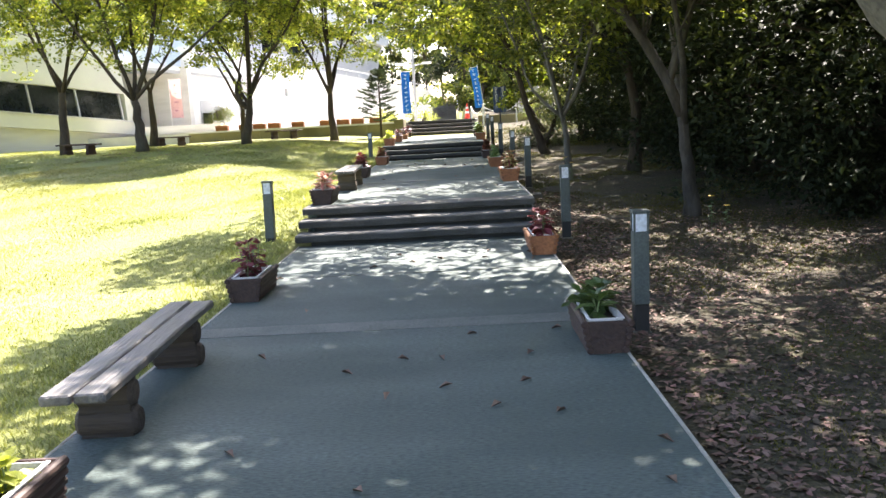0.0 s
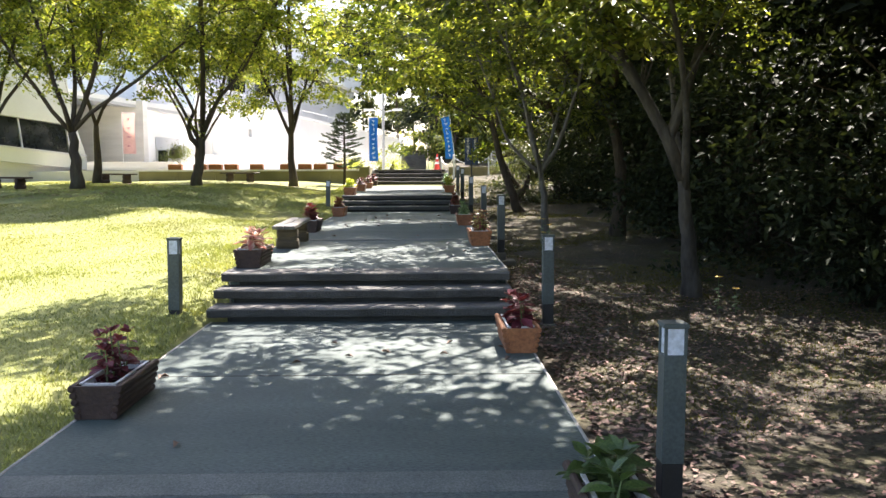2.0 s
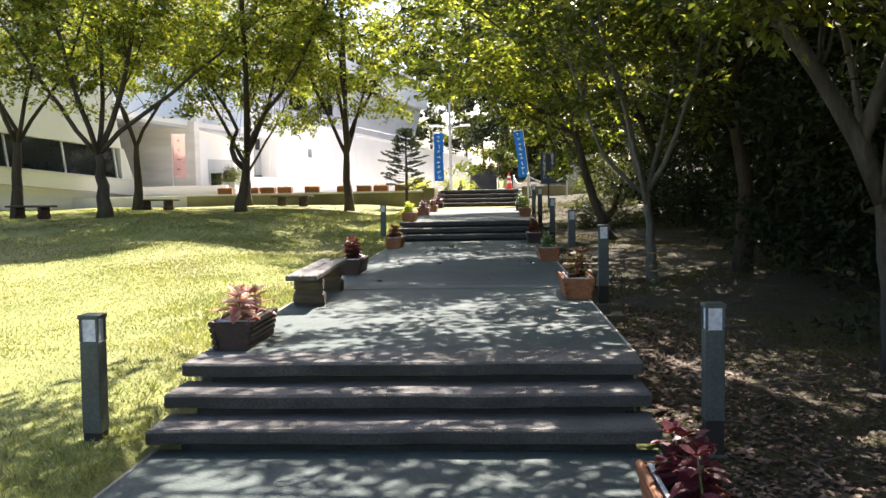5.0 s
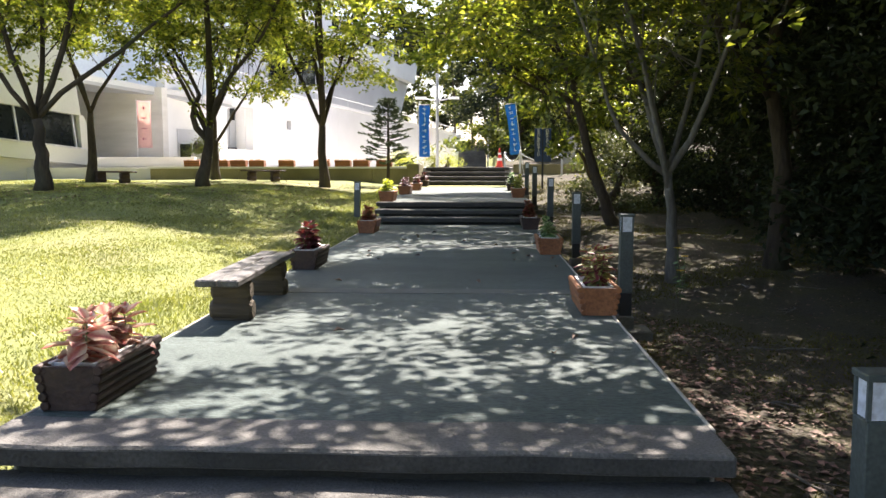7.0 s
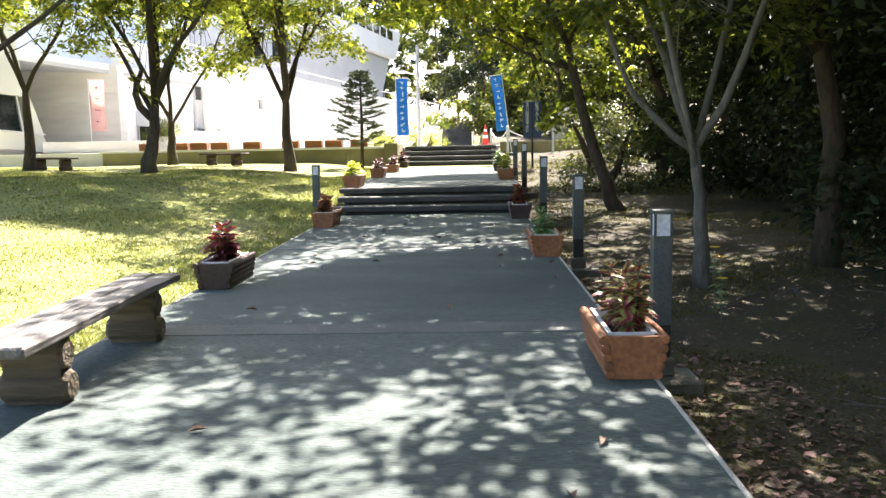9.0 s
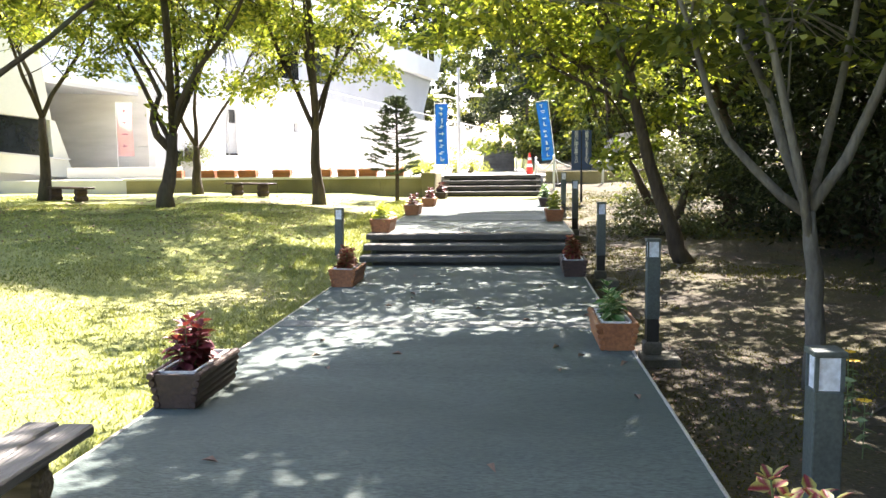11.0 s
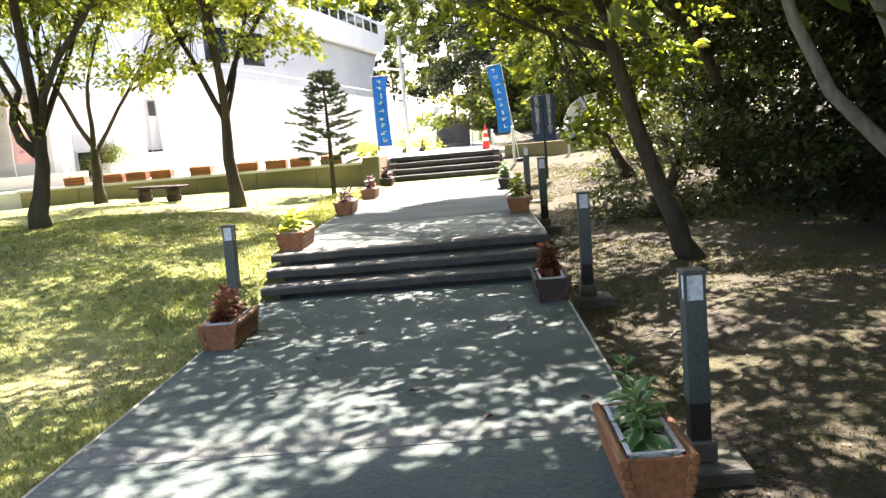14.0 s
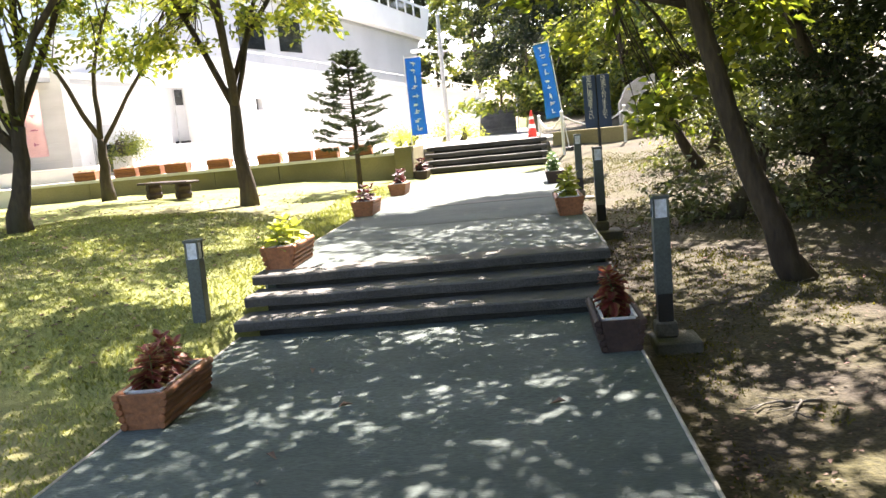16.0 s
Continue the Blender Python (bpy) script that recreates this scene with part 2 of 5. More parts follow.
# ---- mesh helpers ----
def part(name, bm, mat, parent=None, label="", smooth=False):
    """Links a bmesh as one mesh object under a thing or a part."""
    mesh = bpy.data.meshes.new(name)
    bm.to_mesh(mesh)
    bm.free()
    mesh.materials.append(mat)
    if smooth:
        mesh.polygons.foreach_set("use_smooth", [True] * len(mesh.polygons))
    ob = new(name, mesh)
    ob.parent = parent
    if label:
        ob["label"] = label
    return ob


def empty(name, m=None, label="", category="", group="", kind=""):
    ob = new(name)
    ob.empty_display_size = 0.1
    if m is not None:
        ob.matrix_basis = m
    return tagged(ob, label, category, group, kind)


def box(x0, y0, z0, x1, y1, z1, bevel=0.0, bm=None):
    bm = bm or bmesh.new()
    made = bmesh.ops.create_cube(bm, size=1, matrix=Matrix.Translation(((x0 + x1) / 2, (y0 + y1) / 2, (z0 + z1) / 2)) @ Matrix.Diagonal((x1 - x0, y1 - y0, z1 - z0, 1)))
    if bevel:
        edges = list({e for v in made["verts"] for e in v.link_edges})
        bmesh.ops.bevel(bm, geom=edges, offset=bevel, segments=1, affect="EDGES")
    return bm


def tube(points, radii, sides=8, bm=None, cap=True):
    """A tapered tube along a line of points."""
    bm = bm or bmesh.new()
    rings, points = [], [Vector([float(c) for c in p]) for p in points]
    for i, p in enumerate(points):
        way = (points[min(i + 1, len(points) - 1)] - points[max(i - 1, 0)]).normalized()
        side = way.orthogonal().normalized() if not rings else (side - way * side.dot(way)).normalized()
        other = way.cross(side)
        rings.append([bm.verts.new(p + float(radii[i]) * (math.cos(a) * side + math.sin(a) * other)) for a in (2 * math.pi * k / sides for k in range(sides))])
    for a, b in zip(rings, rings[1:]):
        for k in range(sides):
            bm.faces.new((a[k], a[(k + 1) % sides], b[(k + 1) % sides], b[k]))
    if cap:
        bm.faces.new(rings[0][::-1])
        bm.faces.new(rings[-1])
    return bm


def prism(outline, along, bm=None):
    """A flat outline, pushed along a vector into a solid."""
    bm = bm or bmesh.new()
    low = [bm.verts.new(p) for p in outline]
    high = [bm.verts.new(Vector(p) + Vector(along)) for p in outline]
    bm.faces.new(low[::-1])
    bm.faces.new(high)
    for k in range(len(low)):
        n = (k + 1) % len(low)
        bm.faces.new((low[k], low[n], high[n], high[k]))
    bmesh.ops.recalc_face_normals(bm, faces=bm.faces)
    return bm


def raw_mesh(name, verts, faces, mat, parent=None, kind="", label="", category="", smooth=False):
    """One mesh from arrays: verts (n, 3), faces (m, 3 or 4)."""
    verts, faces = np.asarray(verts, np.float32), np.asarray(faces, np.int32)
    mesh = bpy.data.meshes.new(name)
    mesh.vertices.add(len(verts))
    mesh.vertices.foreach_set("co", verts.ravel())
    k = faces.shape[1]
    mesh.loops.add(faces.size)
    mesh.loops.foreach_set("vertex_index", faces.ravel())
    mesh.polygons.add(len(faces))
    mesh.polygons.foreach_set("loop_start", np.arange(0, faces.size, k, dtype=np.int32))
    if smooth:
        mesh.polygons.foreach_set("use_smooth", np.ones(len(faces), bool))
    mesh.update(calc_edges=True)
    mesh.materials.append(mat)
    ob = new(name, mesh)
    ob.parent = parent
    return tagged(ob, label, category, "", kind)


def leaf_arrays(centres, length, width, rng, flat=0.6, fold=0.25, ways=None, spread=0.35):
    """Leaves as folded, pointed blades of four triangles: a leaf's vertices are base, left, tip, right and rib."""
    n = len(centres)
    if ways is None:
        ways = rng.normal(size=(n, 3))
        ways[:, 2] *= 1 - flat
    ways = ways / np.linalg.norm(ways, axis=1, keepdims=True)
    ups = rng.normal(size=(n, 3)) * spread * 2 + np.array([0, 0, 1.0])
    sides = np.cross(ways, ups)
    sides /= np.linalg.norm(sides, axis=1, keepdims=True) + 1e-9
    ups = np.cross(sides, ways)
    size = length * rng.uniform(0.65, 1.25, (n, 1))
    wide = width * rng.uniform(0.75, 1.2, (n, 1)) * size / length
    base, tip = centres - ways * size / 2, centres + ways * size / 2 - ups * size * 0.12
    left, right = centres - sides * wide / 2 + ups * wide * fold - ways * size * 0.06, centres + sides * wide / 2 + ups * wide * fold - ways * size * 0.06
    verts = np.stack([base, left, tip, right], 1).reshape(-1, 3)
    k = 4 * np.arange(n)[:, None]
    faces = np.concatenate([k + [0, 2, 1], k + [0, 3, 2]], 1).reshape(-1, 3)
    return verts, faces


# ---- ground ----
Z1, Z2, Z3, Z4 = 0.0, 0.41, 0.80, 1.44
TERRACE_Y = 36.1


def ground_z(x, y):
    """Height of the lawn and the woodland floor."""
    x, y = np.asarray(x, float), np.asarray(y, float)
    edge = np.interp(y, [-20, 8.5, 10.6, 12.2, 22.2, 24.2, 26.2, 34, 60], [-0.06, -0.06, 0.12, 0.34, 0.36, 0.60, 0.74, 0.86, 0.9])
    lawn = np.interp(y, [-20, 2, 10, 16, 24, 34, 60], [-0.25, -0.12, 0.05, 0.42, 0.95, 1.03, 1.05])
    near = np.clip((-x - 1.6) / 4.0, 0, 1)
    left = edge + (lawn - edge) * near * near * (3 - 2 * near)
    right_edge = np.interp(y, [-20, 8, 13, 18, 20.5, 24, 30, 35, 38, 44, 60], [-0.14, -0.16, 0.0, 0.04, 0.09, 0.24, 0.5, 0.8, 1.3, 1.5, 2.6])
    wood = np.interp(y, [-20, 8, 13, 18, 24, 30, 36, 44, 60], [-0.3, -0.3, -0.26, -0.02, 0.28, 0.6, 1.15, 1.6, 3.0])
    far = np.clip((x - 1.6) / 2.6, 0, 1)
    right = right_edge + (wood - right_edge) * far * far * (3 - 2 * far) + 0.05 * np.clip(x - 6, 0, 60) ** 1.0 * 0.6
    mid = np.minimum(left, right) - 0.05
    z = np.where(x < -1.4, left, np.where(x > 1.4, right, mid))
    mounds = 0.012 * np.sin(4.1 * x + 1.7 * np.sin(2.3 * y)) * np.sin(3.7 * y + 1.3 * np.sin(2.9 * x)) + 0.005 * np.sin(9.7 * x + 2.0 * np.sin(5.1 * y)) * np.sin(8.3 * y)
    z = z + mounds * np.clip((x - 1.75) * 4, 0, 1)
    return z + 0.025 * np.sin(1.3 * x + 0.7 * y) * np.clip(np.abs(x) - 1.8, 0, 1) + 0.015 * np.sin(2.9 * x - 2.1 * y) * np.clip(np.abs(x) - 1.8, 0, 1)


def gz(x, y):
    return float(ground_z(x, y))


def sheet(name, xs, ys, mat, lift=0.0, drop=None):
    gx, gy = np.meshgrid(xs, ys)
    verts = np.stack([gx, gy, ground_z(gx, gy) + lift - (0.16 * np.clip((gx - 1.6) * 5, 0, 1) if drop else 0)], -1).reshape(-1, 3)
    w, h = len(xs), len(ys)
    i = np.arange((h - 1) * w).reshape(h - 1, w)[:, :-1].ravel()
    faces = np.stack([i, i + 1, i + w + 1, i + w], 1)
    return raw_mesh(name, verts, faces, mat, kind="structure", smooth=True)


spread = np.concatenate([-np.geomspace(900, 32, 12), np.arange(-30, -8, 1.0), np.arange(-8, -1.6, 0.4), [-1.62, -1.4, 0, 1.4, 1.62], np.arange(1.8, 8, 0.4), np.arange(8, 32, 1.0), np.geomspace(34, 900, 12)])
reach = np.concatenate([-np.geomspace(900, 12, 10), np.arange(-10, 45, 0.5), np.geomspace(46, 900, 16)])
ground = sheet("ground", spread, reach, GROUND_SOIL, 0.0, True)
tagged(ground, "sloping lawn of short dappled green grass", "lawn")
woodland = sheet("woodland_ground", np.concatenate([np.arange(1.55, 7, 0.12), np.arange(7, 12, 0.5), np.arange(12, 40, 1.5)]), np.concatenate([np.arange(-12, 1, 0.5), np.arange(1, 34, 0.13), np.arange(34, 60, 0.5)]), GROUND_WOOD, 0.0)
tagged(woodland, "dark woodland floor with moss and dry leaves", "ground")


# ---- path, steps, terrace ----
def landing(y0, y1, z, bands, joints):
    path = tagged(part("pavement", box(-1.47, y0, z - 0.5, 1.47, y1, z), PAVING), "green-grey paved path landing with pale dapples", "path", kind="structure")
    for side in (-1, 1):
        x0, x1 = sorted((side * 1.472, side * 1.491))
        part("edging", box(x0, y0, z - 0.45, x1, y1, z + 0.004, 0.004), EDGING, path, "thin pale edging strip")
    for b in bands:
        part("joint_band", box(-1.46, b, z - 0.02, 1.46, b + 0.27, z + 0.004), BAND, path, "paler cross band in the paving")
    for j in joints:
        part("joint", box(-1.46, j, z - 0.02, 1.46, j + 0.014, z + 0.002), RISER_DARK, path)
    return path


def flight(y_top, z_low, z_top, count, tread, half=1.492):
    """Thick step slabs with overhanging, uneven ends over recessed risers, coloured dark for the shade there."""
    steps = empty("steps", None, "flight of weathered concrete step slabs with recessed risers darkened for shade", "steps", kind="structure")
    rise = (z_top - z_low) / count
    rng = random.Random(int(y_top * 10))
    for k in range(count):
        top, front = z_low + rise * (k + 1), y_top - tread * (count - 1 - k)
        cut = [-half - rng.uniform(0.0, 0.025), half + rng.uniform(-0.01, 0.02)]
        thick = rise * 0.60
        for a, b in zip(cut, cut[1:]):
            slab = box(a + 0.004, front, top - thick, b - 0.004, front + tread + 0.10, top + 0.006, 0.012)
            bmesh.ops.subdivide_edges(slab, edges=[e for e in slab.edges if abs(e.verts[0].co.x - e.verts[1].co.x) > 1], cuts=24)
            for v in slab.verts:
                v.co.y += 0.006 * math.sin(9 * v.co.x + k)
                v.co.z += 0.003 * math.sin(5 * v.co.x + 2 * k)
            tread_slab = part("tread", slab, STEP_STONE, steps)
            # Thin plate over the slab front, coloured dark for the shade there.
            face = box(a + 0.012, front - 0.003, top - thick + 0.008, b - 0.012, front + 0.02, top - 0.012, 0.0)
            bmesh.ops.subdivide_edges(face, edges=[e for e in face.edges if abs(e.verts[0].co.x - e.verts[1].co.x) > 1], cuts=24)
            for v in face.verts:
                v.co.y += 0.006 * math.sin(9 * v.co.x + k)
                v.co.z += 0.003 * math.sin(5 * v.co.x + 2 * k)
            part("stained_face", face, STEP_FACE, tread_slab, "front face with its shade put into a dark colour")
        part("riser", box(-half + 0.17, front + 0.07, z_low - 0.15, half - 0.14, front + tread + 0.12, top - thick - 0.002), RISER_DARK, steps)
    return steps


landing(-9.0, 10.50, Z1, (-2.6, 6.04), (8.29,))
flight(11.0, Z1, Z2, 3, 0.29)
landing(11.32, 23.60, Z2, (15.05, 19.17), ())
flight(24.11, Z2, Z3, 3, 0.285)
landing(24.42, 37.55, Z3, (29.2,), (32.4, 27.0))
flight(38.5, Z3, Z4, 4, 0.31)

terrace = empty("terrace", None, "pale sunlit paved terrace in front of the building", "terrace", kind="structure")
part("terrace_slab", box(-34, TERRACE_Y + 0.22, 0.3, -1.905, 38.78, Z4 - 0.02), TERRACE_TOP, terrace)
part("terrace_slab", box(-34, 38.785, 0.3, 5.0, 80, Z4 - 0.016), TERRACE_TOP, terrace)
wall = empty("retaining_wall", None, "low ochre mossy retaining wall along the top of the lawn", "wall", kind="structure")
for k in range(6):
    x1 = -1.62 - 1.5 * k
    part("wall_block", box(x1 - 1.49, TERRACE_Y, 0.4, x1, TERRACE_Y + 0.22, 1.40, 0.006), LEDGE_WALL, wall)
part("coping", box(-10.7, TERRACE_Y - 0.03, 1.402, -1.6, TERRACE_Y + 0.30, 1.47, 0.008), TERRACE_TOP, wall, "pale concrete coping")
part("pier", box(-1.95, TERRACE_Y - 0.10, 0.5, -1.56, TERRACE_Y + 0.35, 1.56, 0.01), LEDGE_WALL, wall)
cheek = tagged(part("cheek_wall", box(-1.90, TERRACE_Y + 0.36, 0.5, -1.60, 39.0, 1.53, 0.012), LEDGE_WALL), "dark low wall beside the upper steps", "wall", kind="structure")
edge_strip = tagged(part("kerb", box(1.62, 37.6, 0.8, 9.0, 37.85, 1.55, 0.01), LEDGE_WALL), "low earth-coloured kerb above the bank", "kerb", kind="structure")


# ---- building ----
def along(p, angle):
    a = radians(angle)
    d = Vector((math.sin(a), math.cos(a), 0))
    n = Vector((-d.y, d.x, 0))
    return lambda s, z, back=0.0: Vector((p[0], p[1], 0)) + d * s + n * back + Vector((0, 0, z))


def slab_on(plane, corners, back, depth, bm=None):
    """A panel with its corners (along, height) on a plane, pushed back into a solid."""
    push = plane(0, 0, depth) - plane(0, 0, 0)
    return prism([plane(s, z, back) for s, z in corners], push, bm)


white = along((-11.8, 40.4), 18)


def parapet(s):
    return 5.0 - 0.046 * (s - 6.5)


gallery = empty("white_building_wing", None, "white concrete building wing with a small square window", "building")
for s0, s1, z0, z1 in ((0.25, 4.3, 0.9, None), (4.3, 6.3, 0.9, 2.22), (4.3, 6.3, 4.12, None), (6.3, 9.25, 0.9, None), (9.25, 9.65, 0.9, 3.25), (9.25, 9.65, 3.68, None), (9.65, 14.6, 0.9, None), (14.61, 21.0, 0.9, None), (21.01, 27.5, 0.9, None), (27.51, 34.5, 0.9, None)):
    part("wall_panel", slab_on(white, [(s0, z0), (s1, z0), (s1, z1 or parapet(s1)), (s0, z1 or parapet(s0))], 0, 0.4), WHITE_WALL, gallery)
part("recess_back", slab_on(white, [(4.3, 2.15), (6.3, 2.15), (6.3, 4.2), (4.3, 4.2)], 0.9, 0.1), GREY_WALL, gallery, "shaded grey recess")
for s0, s1 in ((4.28, 4.34), (6.26, 6.32)):
    part("recess_side", slab_on(white, [(s0, 2.2), (s1, 2.2), (s1, 4.14), (s0, 4.14)], 0.402, 0.49), WHITE_WALL, gallery)
for s0, s1 in ((4.4, 5.15), (5.5, 6.2)):
    part("recess_slot", slab_on(white, [(s0, 2.24), (s1, 2.24), (s1, 2.32), (s0, 2.32)], 0.80, 0.08), GLASS_DARK, gallery)
part("recess_window", slab_on(white, [(5.75, 3.55), (6.12, 3.55), (6.12, 4.08), (5.75, 4.08)], 0.84, 0.05), GLASS_DARK, gallery)
part("downpipe", tube([white(5.62, 2.2, 0.8), white(5.62, 4.1, 0.8)], [0.03, 0.03], 6), GREY_METAL, gallery)
window = part("window", slab_on(white, [(9.25, 3.25), (9.65, 3.25), (9.65, 3.68), (9.25, 3.68)], 0.22, 0.03), GLASS_DARK, gallery, "small dark square window")
part("window_frame", slab_on(white, [(9.25, 3.25), (9.29, 3.25), (9.29, 3.68), (9.25, 3.68)], 0.14, 0.07), ALUMINIUM, window)
part("coping", slab_on(white, [(0.2, parapet(0.2) + 0.004), (34.6, parapet(34.6) + 0.004), (34.6, parapet(34.6) + 0.15), (0.2, parapet(0.2) + 0.15)], -0.06, 0.55), WHITE_PAINT, gallery, "pale parapet coping")
part("end_wall", slab_on(white, [(34.1, 0.9), (34.5, 0.9), (34.5, parapet(34.5)), (34.1, parapet(34.1))], 0.402, 6.0), WHITE_WALL, gallery)
part("rail", tube([white(0.6, parapet(0.6) + 0.62, 0.3), white(34.2, parapet(34.2) + 0.62, 0.3)], [0.03, 0.03], 6), ALUMINIUM, gallery)
for k in range(18):
    s = 0.8 + 1.95 * k
    part("rail_post", tube([white(s, parapet(s) + 0.1, 0.3), white(s, parapet(s) + 0.62, 0.3)], [0.018, 0.018], 6), ALUMINIUM, gallery)

upper = along((-9.0, 64.0), 18)
hall = empty("upper_hall", None, "large pale grey hall with a slanting end and a clerestory strip", "building")
part("wall", slab_on(upper, [(-30, 0.9), (10.4, 0.9), (10.6, 5.6), (12.0, 7.9), (0, 8.6), (-30, 10.4)], 0, 14), GREY_WALL, hall)
part("band", slab_on(upper, [(-30, 10.2), (0, 8.42), (11.9, 7.74), (12.0, 7.88), (0, 8.58), (-30, 10.38)], -0.05, 0.049), GREY_METAL, hall, "thin dark shadow joint")
part("fascia", slab_on(upper, [(-30, 10.404), (0, 8.604), (12.1, 7.904), (13.0, 9.9), (0, 11.0), (-30, 13.0)], -0.5, 15), WHITE_WALL, hall, "overhanging pale fascia")
for k in range(11):
    s = -1.5 + 1.2 * k
    z = 10.9 - s * 0.075
    part("clerestory_window", slab_on(upper, [(s, z - 0.85), (s + 0.9, z - 0.93), (s + 0.9, z - 0.28), (s, z - 0.20)], -0.53, 0.03), GLASS_DARK, hall)
for s0 in (-8.2, -4.9):
    part("dark_opening", slab_on(upper, [(s0, 6.4), (s0 + 2.0, 6.4), (s0 + 2.0, 8.1), (s0, 8.1)], -0.03, 0.03), GLASS_DARK, hall)

front = along((-13.0, 39.5), 30)
pavilion = empty("window_pavilion", None, "cream pavilion with a sloping band of dark windows", "building")


def sill(s):
    return 1.93 - 0.09 * s


part("plinth", slab_on(front, [(-26, 0.2), (-1.3, 0.2), (-1.3, sill(-1.3) - 0.56), (-26, sill(-26) - 0.56)], 0.12, 3.0), CONCRETE, pavilion)
part("lower_band", slab_on(front, [(-26, sill(-26) - 0.556), (-1.05, sill(-1.05) - 0.556), (-1.25, sill(-1.25)), (-26, sill(-26))], -0.10, 3.2), CREAM_WALL, pavilion)
part("sill", slab_on(front, [(-26, sill(-26) + 0.002), (-1.2, sill(-1.2) + 0.002), (-1.2, sill(-1.2) + 0.05), (-26, sill(-26) + 0.05)], -0.16, 0.3), ALUMINIUM, pavilion)
for k in range(11):
    s0 = -25.6 + 2.16 * k
    s1 = s0 + 2.10
    part("window_pane", slab_on(front, [(s0, sill(s0) + 0.052), (s1, sill(s1) + 0.052), (s1 - 0.14, sill(s1) + 1.20), (s0 - 0.14, sill(s0) + 1.20)], 0.10, 0.04), GLASS_DARK, pavilion)
    part("mullion", slab_on(front, [(s1, sill(s1) + 0.052), (s1 + 0.06, sill(s1) + 0.052), (s1 - 0.08, sill(s1) + 1.20), (s1 - 0.14, sill(s1) + 1.20)], 0.02, 0.12), ALUMINIUM, pavilion)
part("upper_wall", slab_on(front, [(-26, sill(-26) + 1.202), (-1.75, sill(-1.75) + 1.202), (-2.2, 6.6), (-26, 8.0)], -0.10, 3.2), CREAM_WALL, pavilion)
part("end_pier", slab_on(front, [(-1.74, sill(-1.74) + 0.052), (-1.22, sill(-1.22) + 0.052), (-1.62, sill(-1.6) + 1.20), (-1.80, sill(-1.8) + 1.20)], -0.08, 3.0), CREAM_WALL, pavilion)
part("roof", slab_on(front, [(-26, 8.004), (-2.2, 6.604), (-2.1, 6.9), (-26, 8.3)], -0.3, 4), GREY_WALL, pavilion)

entrance = along((-11.75, 40.38), 100)
porch = empty("entrance_block", None, "board-marked concrete entrance wall under a pale canopy", "building")
for k in range(7):
    z = 1.0 + 0.50 * k
    part("wall_course", slab_on(entrance, [(-8.5, z), (0, z), (0, z + 0.496), (-8.5, z + 0.496)], 0, 0.4), CONCRETE, porch)
part("canopy", prism([(-15.5, 37.5, 4.72), (-9.65, 42.5, 3.84), (-10.85, 43.0, 3.76), (-16.5, 41.0, 4.5)], (0, 0, 0.12)), GREY_WALL, porch, "thin pale canopy running to a point")
part("canopy_fascia", prism([(-15.6, 37.44, 4.846), (-9.6, 42.5, 3.966), (-9.68, 42.58, 3.966), (-15.7, 37.6, 4.846)], (0, 0, 0.20)), WHITE_WALL, porch)
for k in range(5):
    x0, y0 = -20.0 + 1.95 * k, 39.4 + 0.75 * k
    part("glass_panel", prism([(x0, y0, 5.15 - 0.16 * k), (x0 + 1.97, y0 + 0.74, 4.99 - 0.16 * k), (x0 + 2.2, y0 + 1.6, 9.4), (x0 + 0.2, y0 + 0.9, 9.5)], (0.02, 0.12, 0)), GLASS_BLUE, porch, "pale curved glass panel")
opening = part("doorway", slab_on(white, [(0.9, 1.45), (2.75, 1.45), (2.75, 2.95), (0.9, 2.95)], -0.02, 0.018), GREY_WALL, porch, "pale framed doorway")
for s0, s1 in ((1.0, 1.76), (1.84, 2.60)):
    part("door_leaf", slab_on(white, [(s0, 1.46), (s1, 1.46), (s1, 2.36), (s0, 2.36)], -0.04, 0.018), GLASS_DARK, opening, "dark glazed door leaf")
for s0 in (0.94, 1.77, 2.61):
    part("door_frame", slab_on(white, [(s0, 1.46), (s0 + 0.06, 1.46), (s0 + 0.06, 2.42), (s0, 2.42)], -0.06, 0.038), ALUMINIUM, opening)
trough_box = tagged(part("planter_box", box(-10.95, 41.15, Z4 - 0.02, -10.35, 41.65, 1.98, 0.015), CONCRETE), "grey concrete planter box by the entrance door", "planter")
hedge_box = tagged(part("low_wall", box(-13.2, 37.6, 1.45, -9.6, 37.85, 1.80, 0.01), CONCRETE), "low concrete wall on the terrace edge", "wall", kind="structure")

stairs = empty("distant_stairs", None, "distant grey concrete stairs climbing into the trees", "stairs", kind="structure")
for k in range(9):
    part("step", box(-0.75, 52 + 0.42 * k, 1.2, 0.75, 56.5, Z4 + 0.125 * (k + 1), 0.008), STEP_STONE, stairs)
for x in (-0.85, 0.85):
    part("handrail", tube([(x, 52, Z4 + 0.8), (x, 56, Z4 + 2.0), (x, 57.5, Z4 + 2.0)], [0.03] * 3, 6), WHITE_PAINT, stairs)
    for k in range(4):
        part("rail_post", tube([(x, 52.1 + 1.25 * k, Z4), (x, 52.1 + 1.25 * k, Z4 + 0.83 + 0.37 * k)], [0.022] * 2, 6), WHITE_PAINT, stairs)


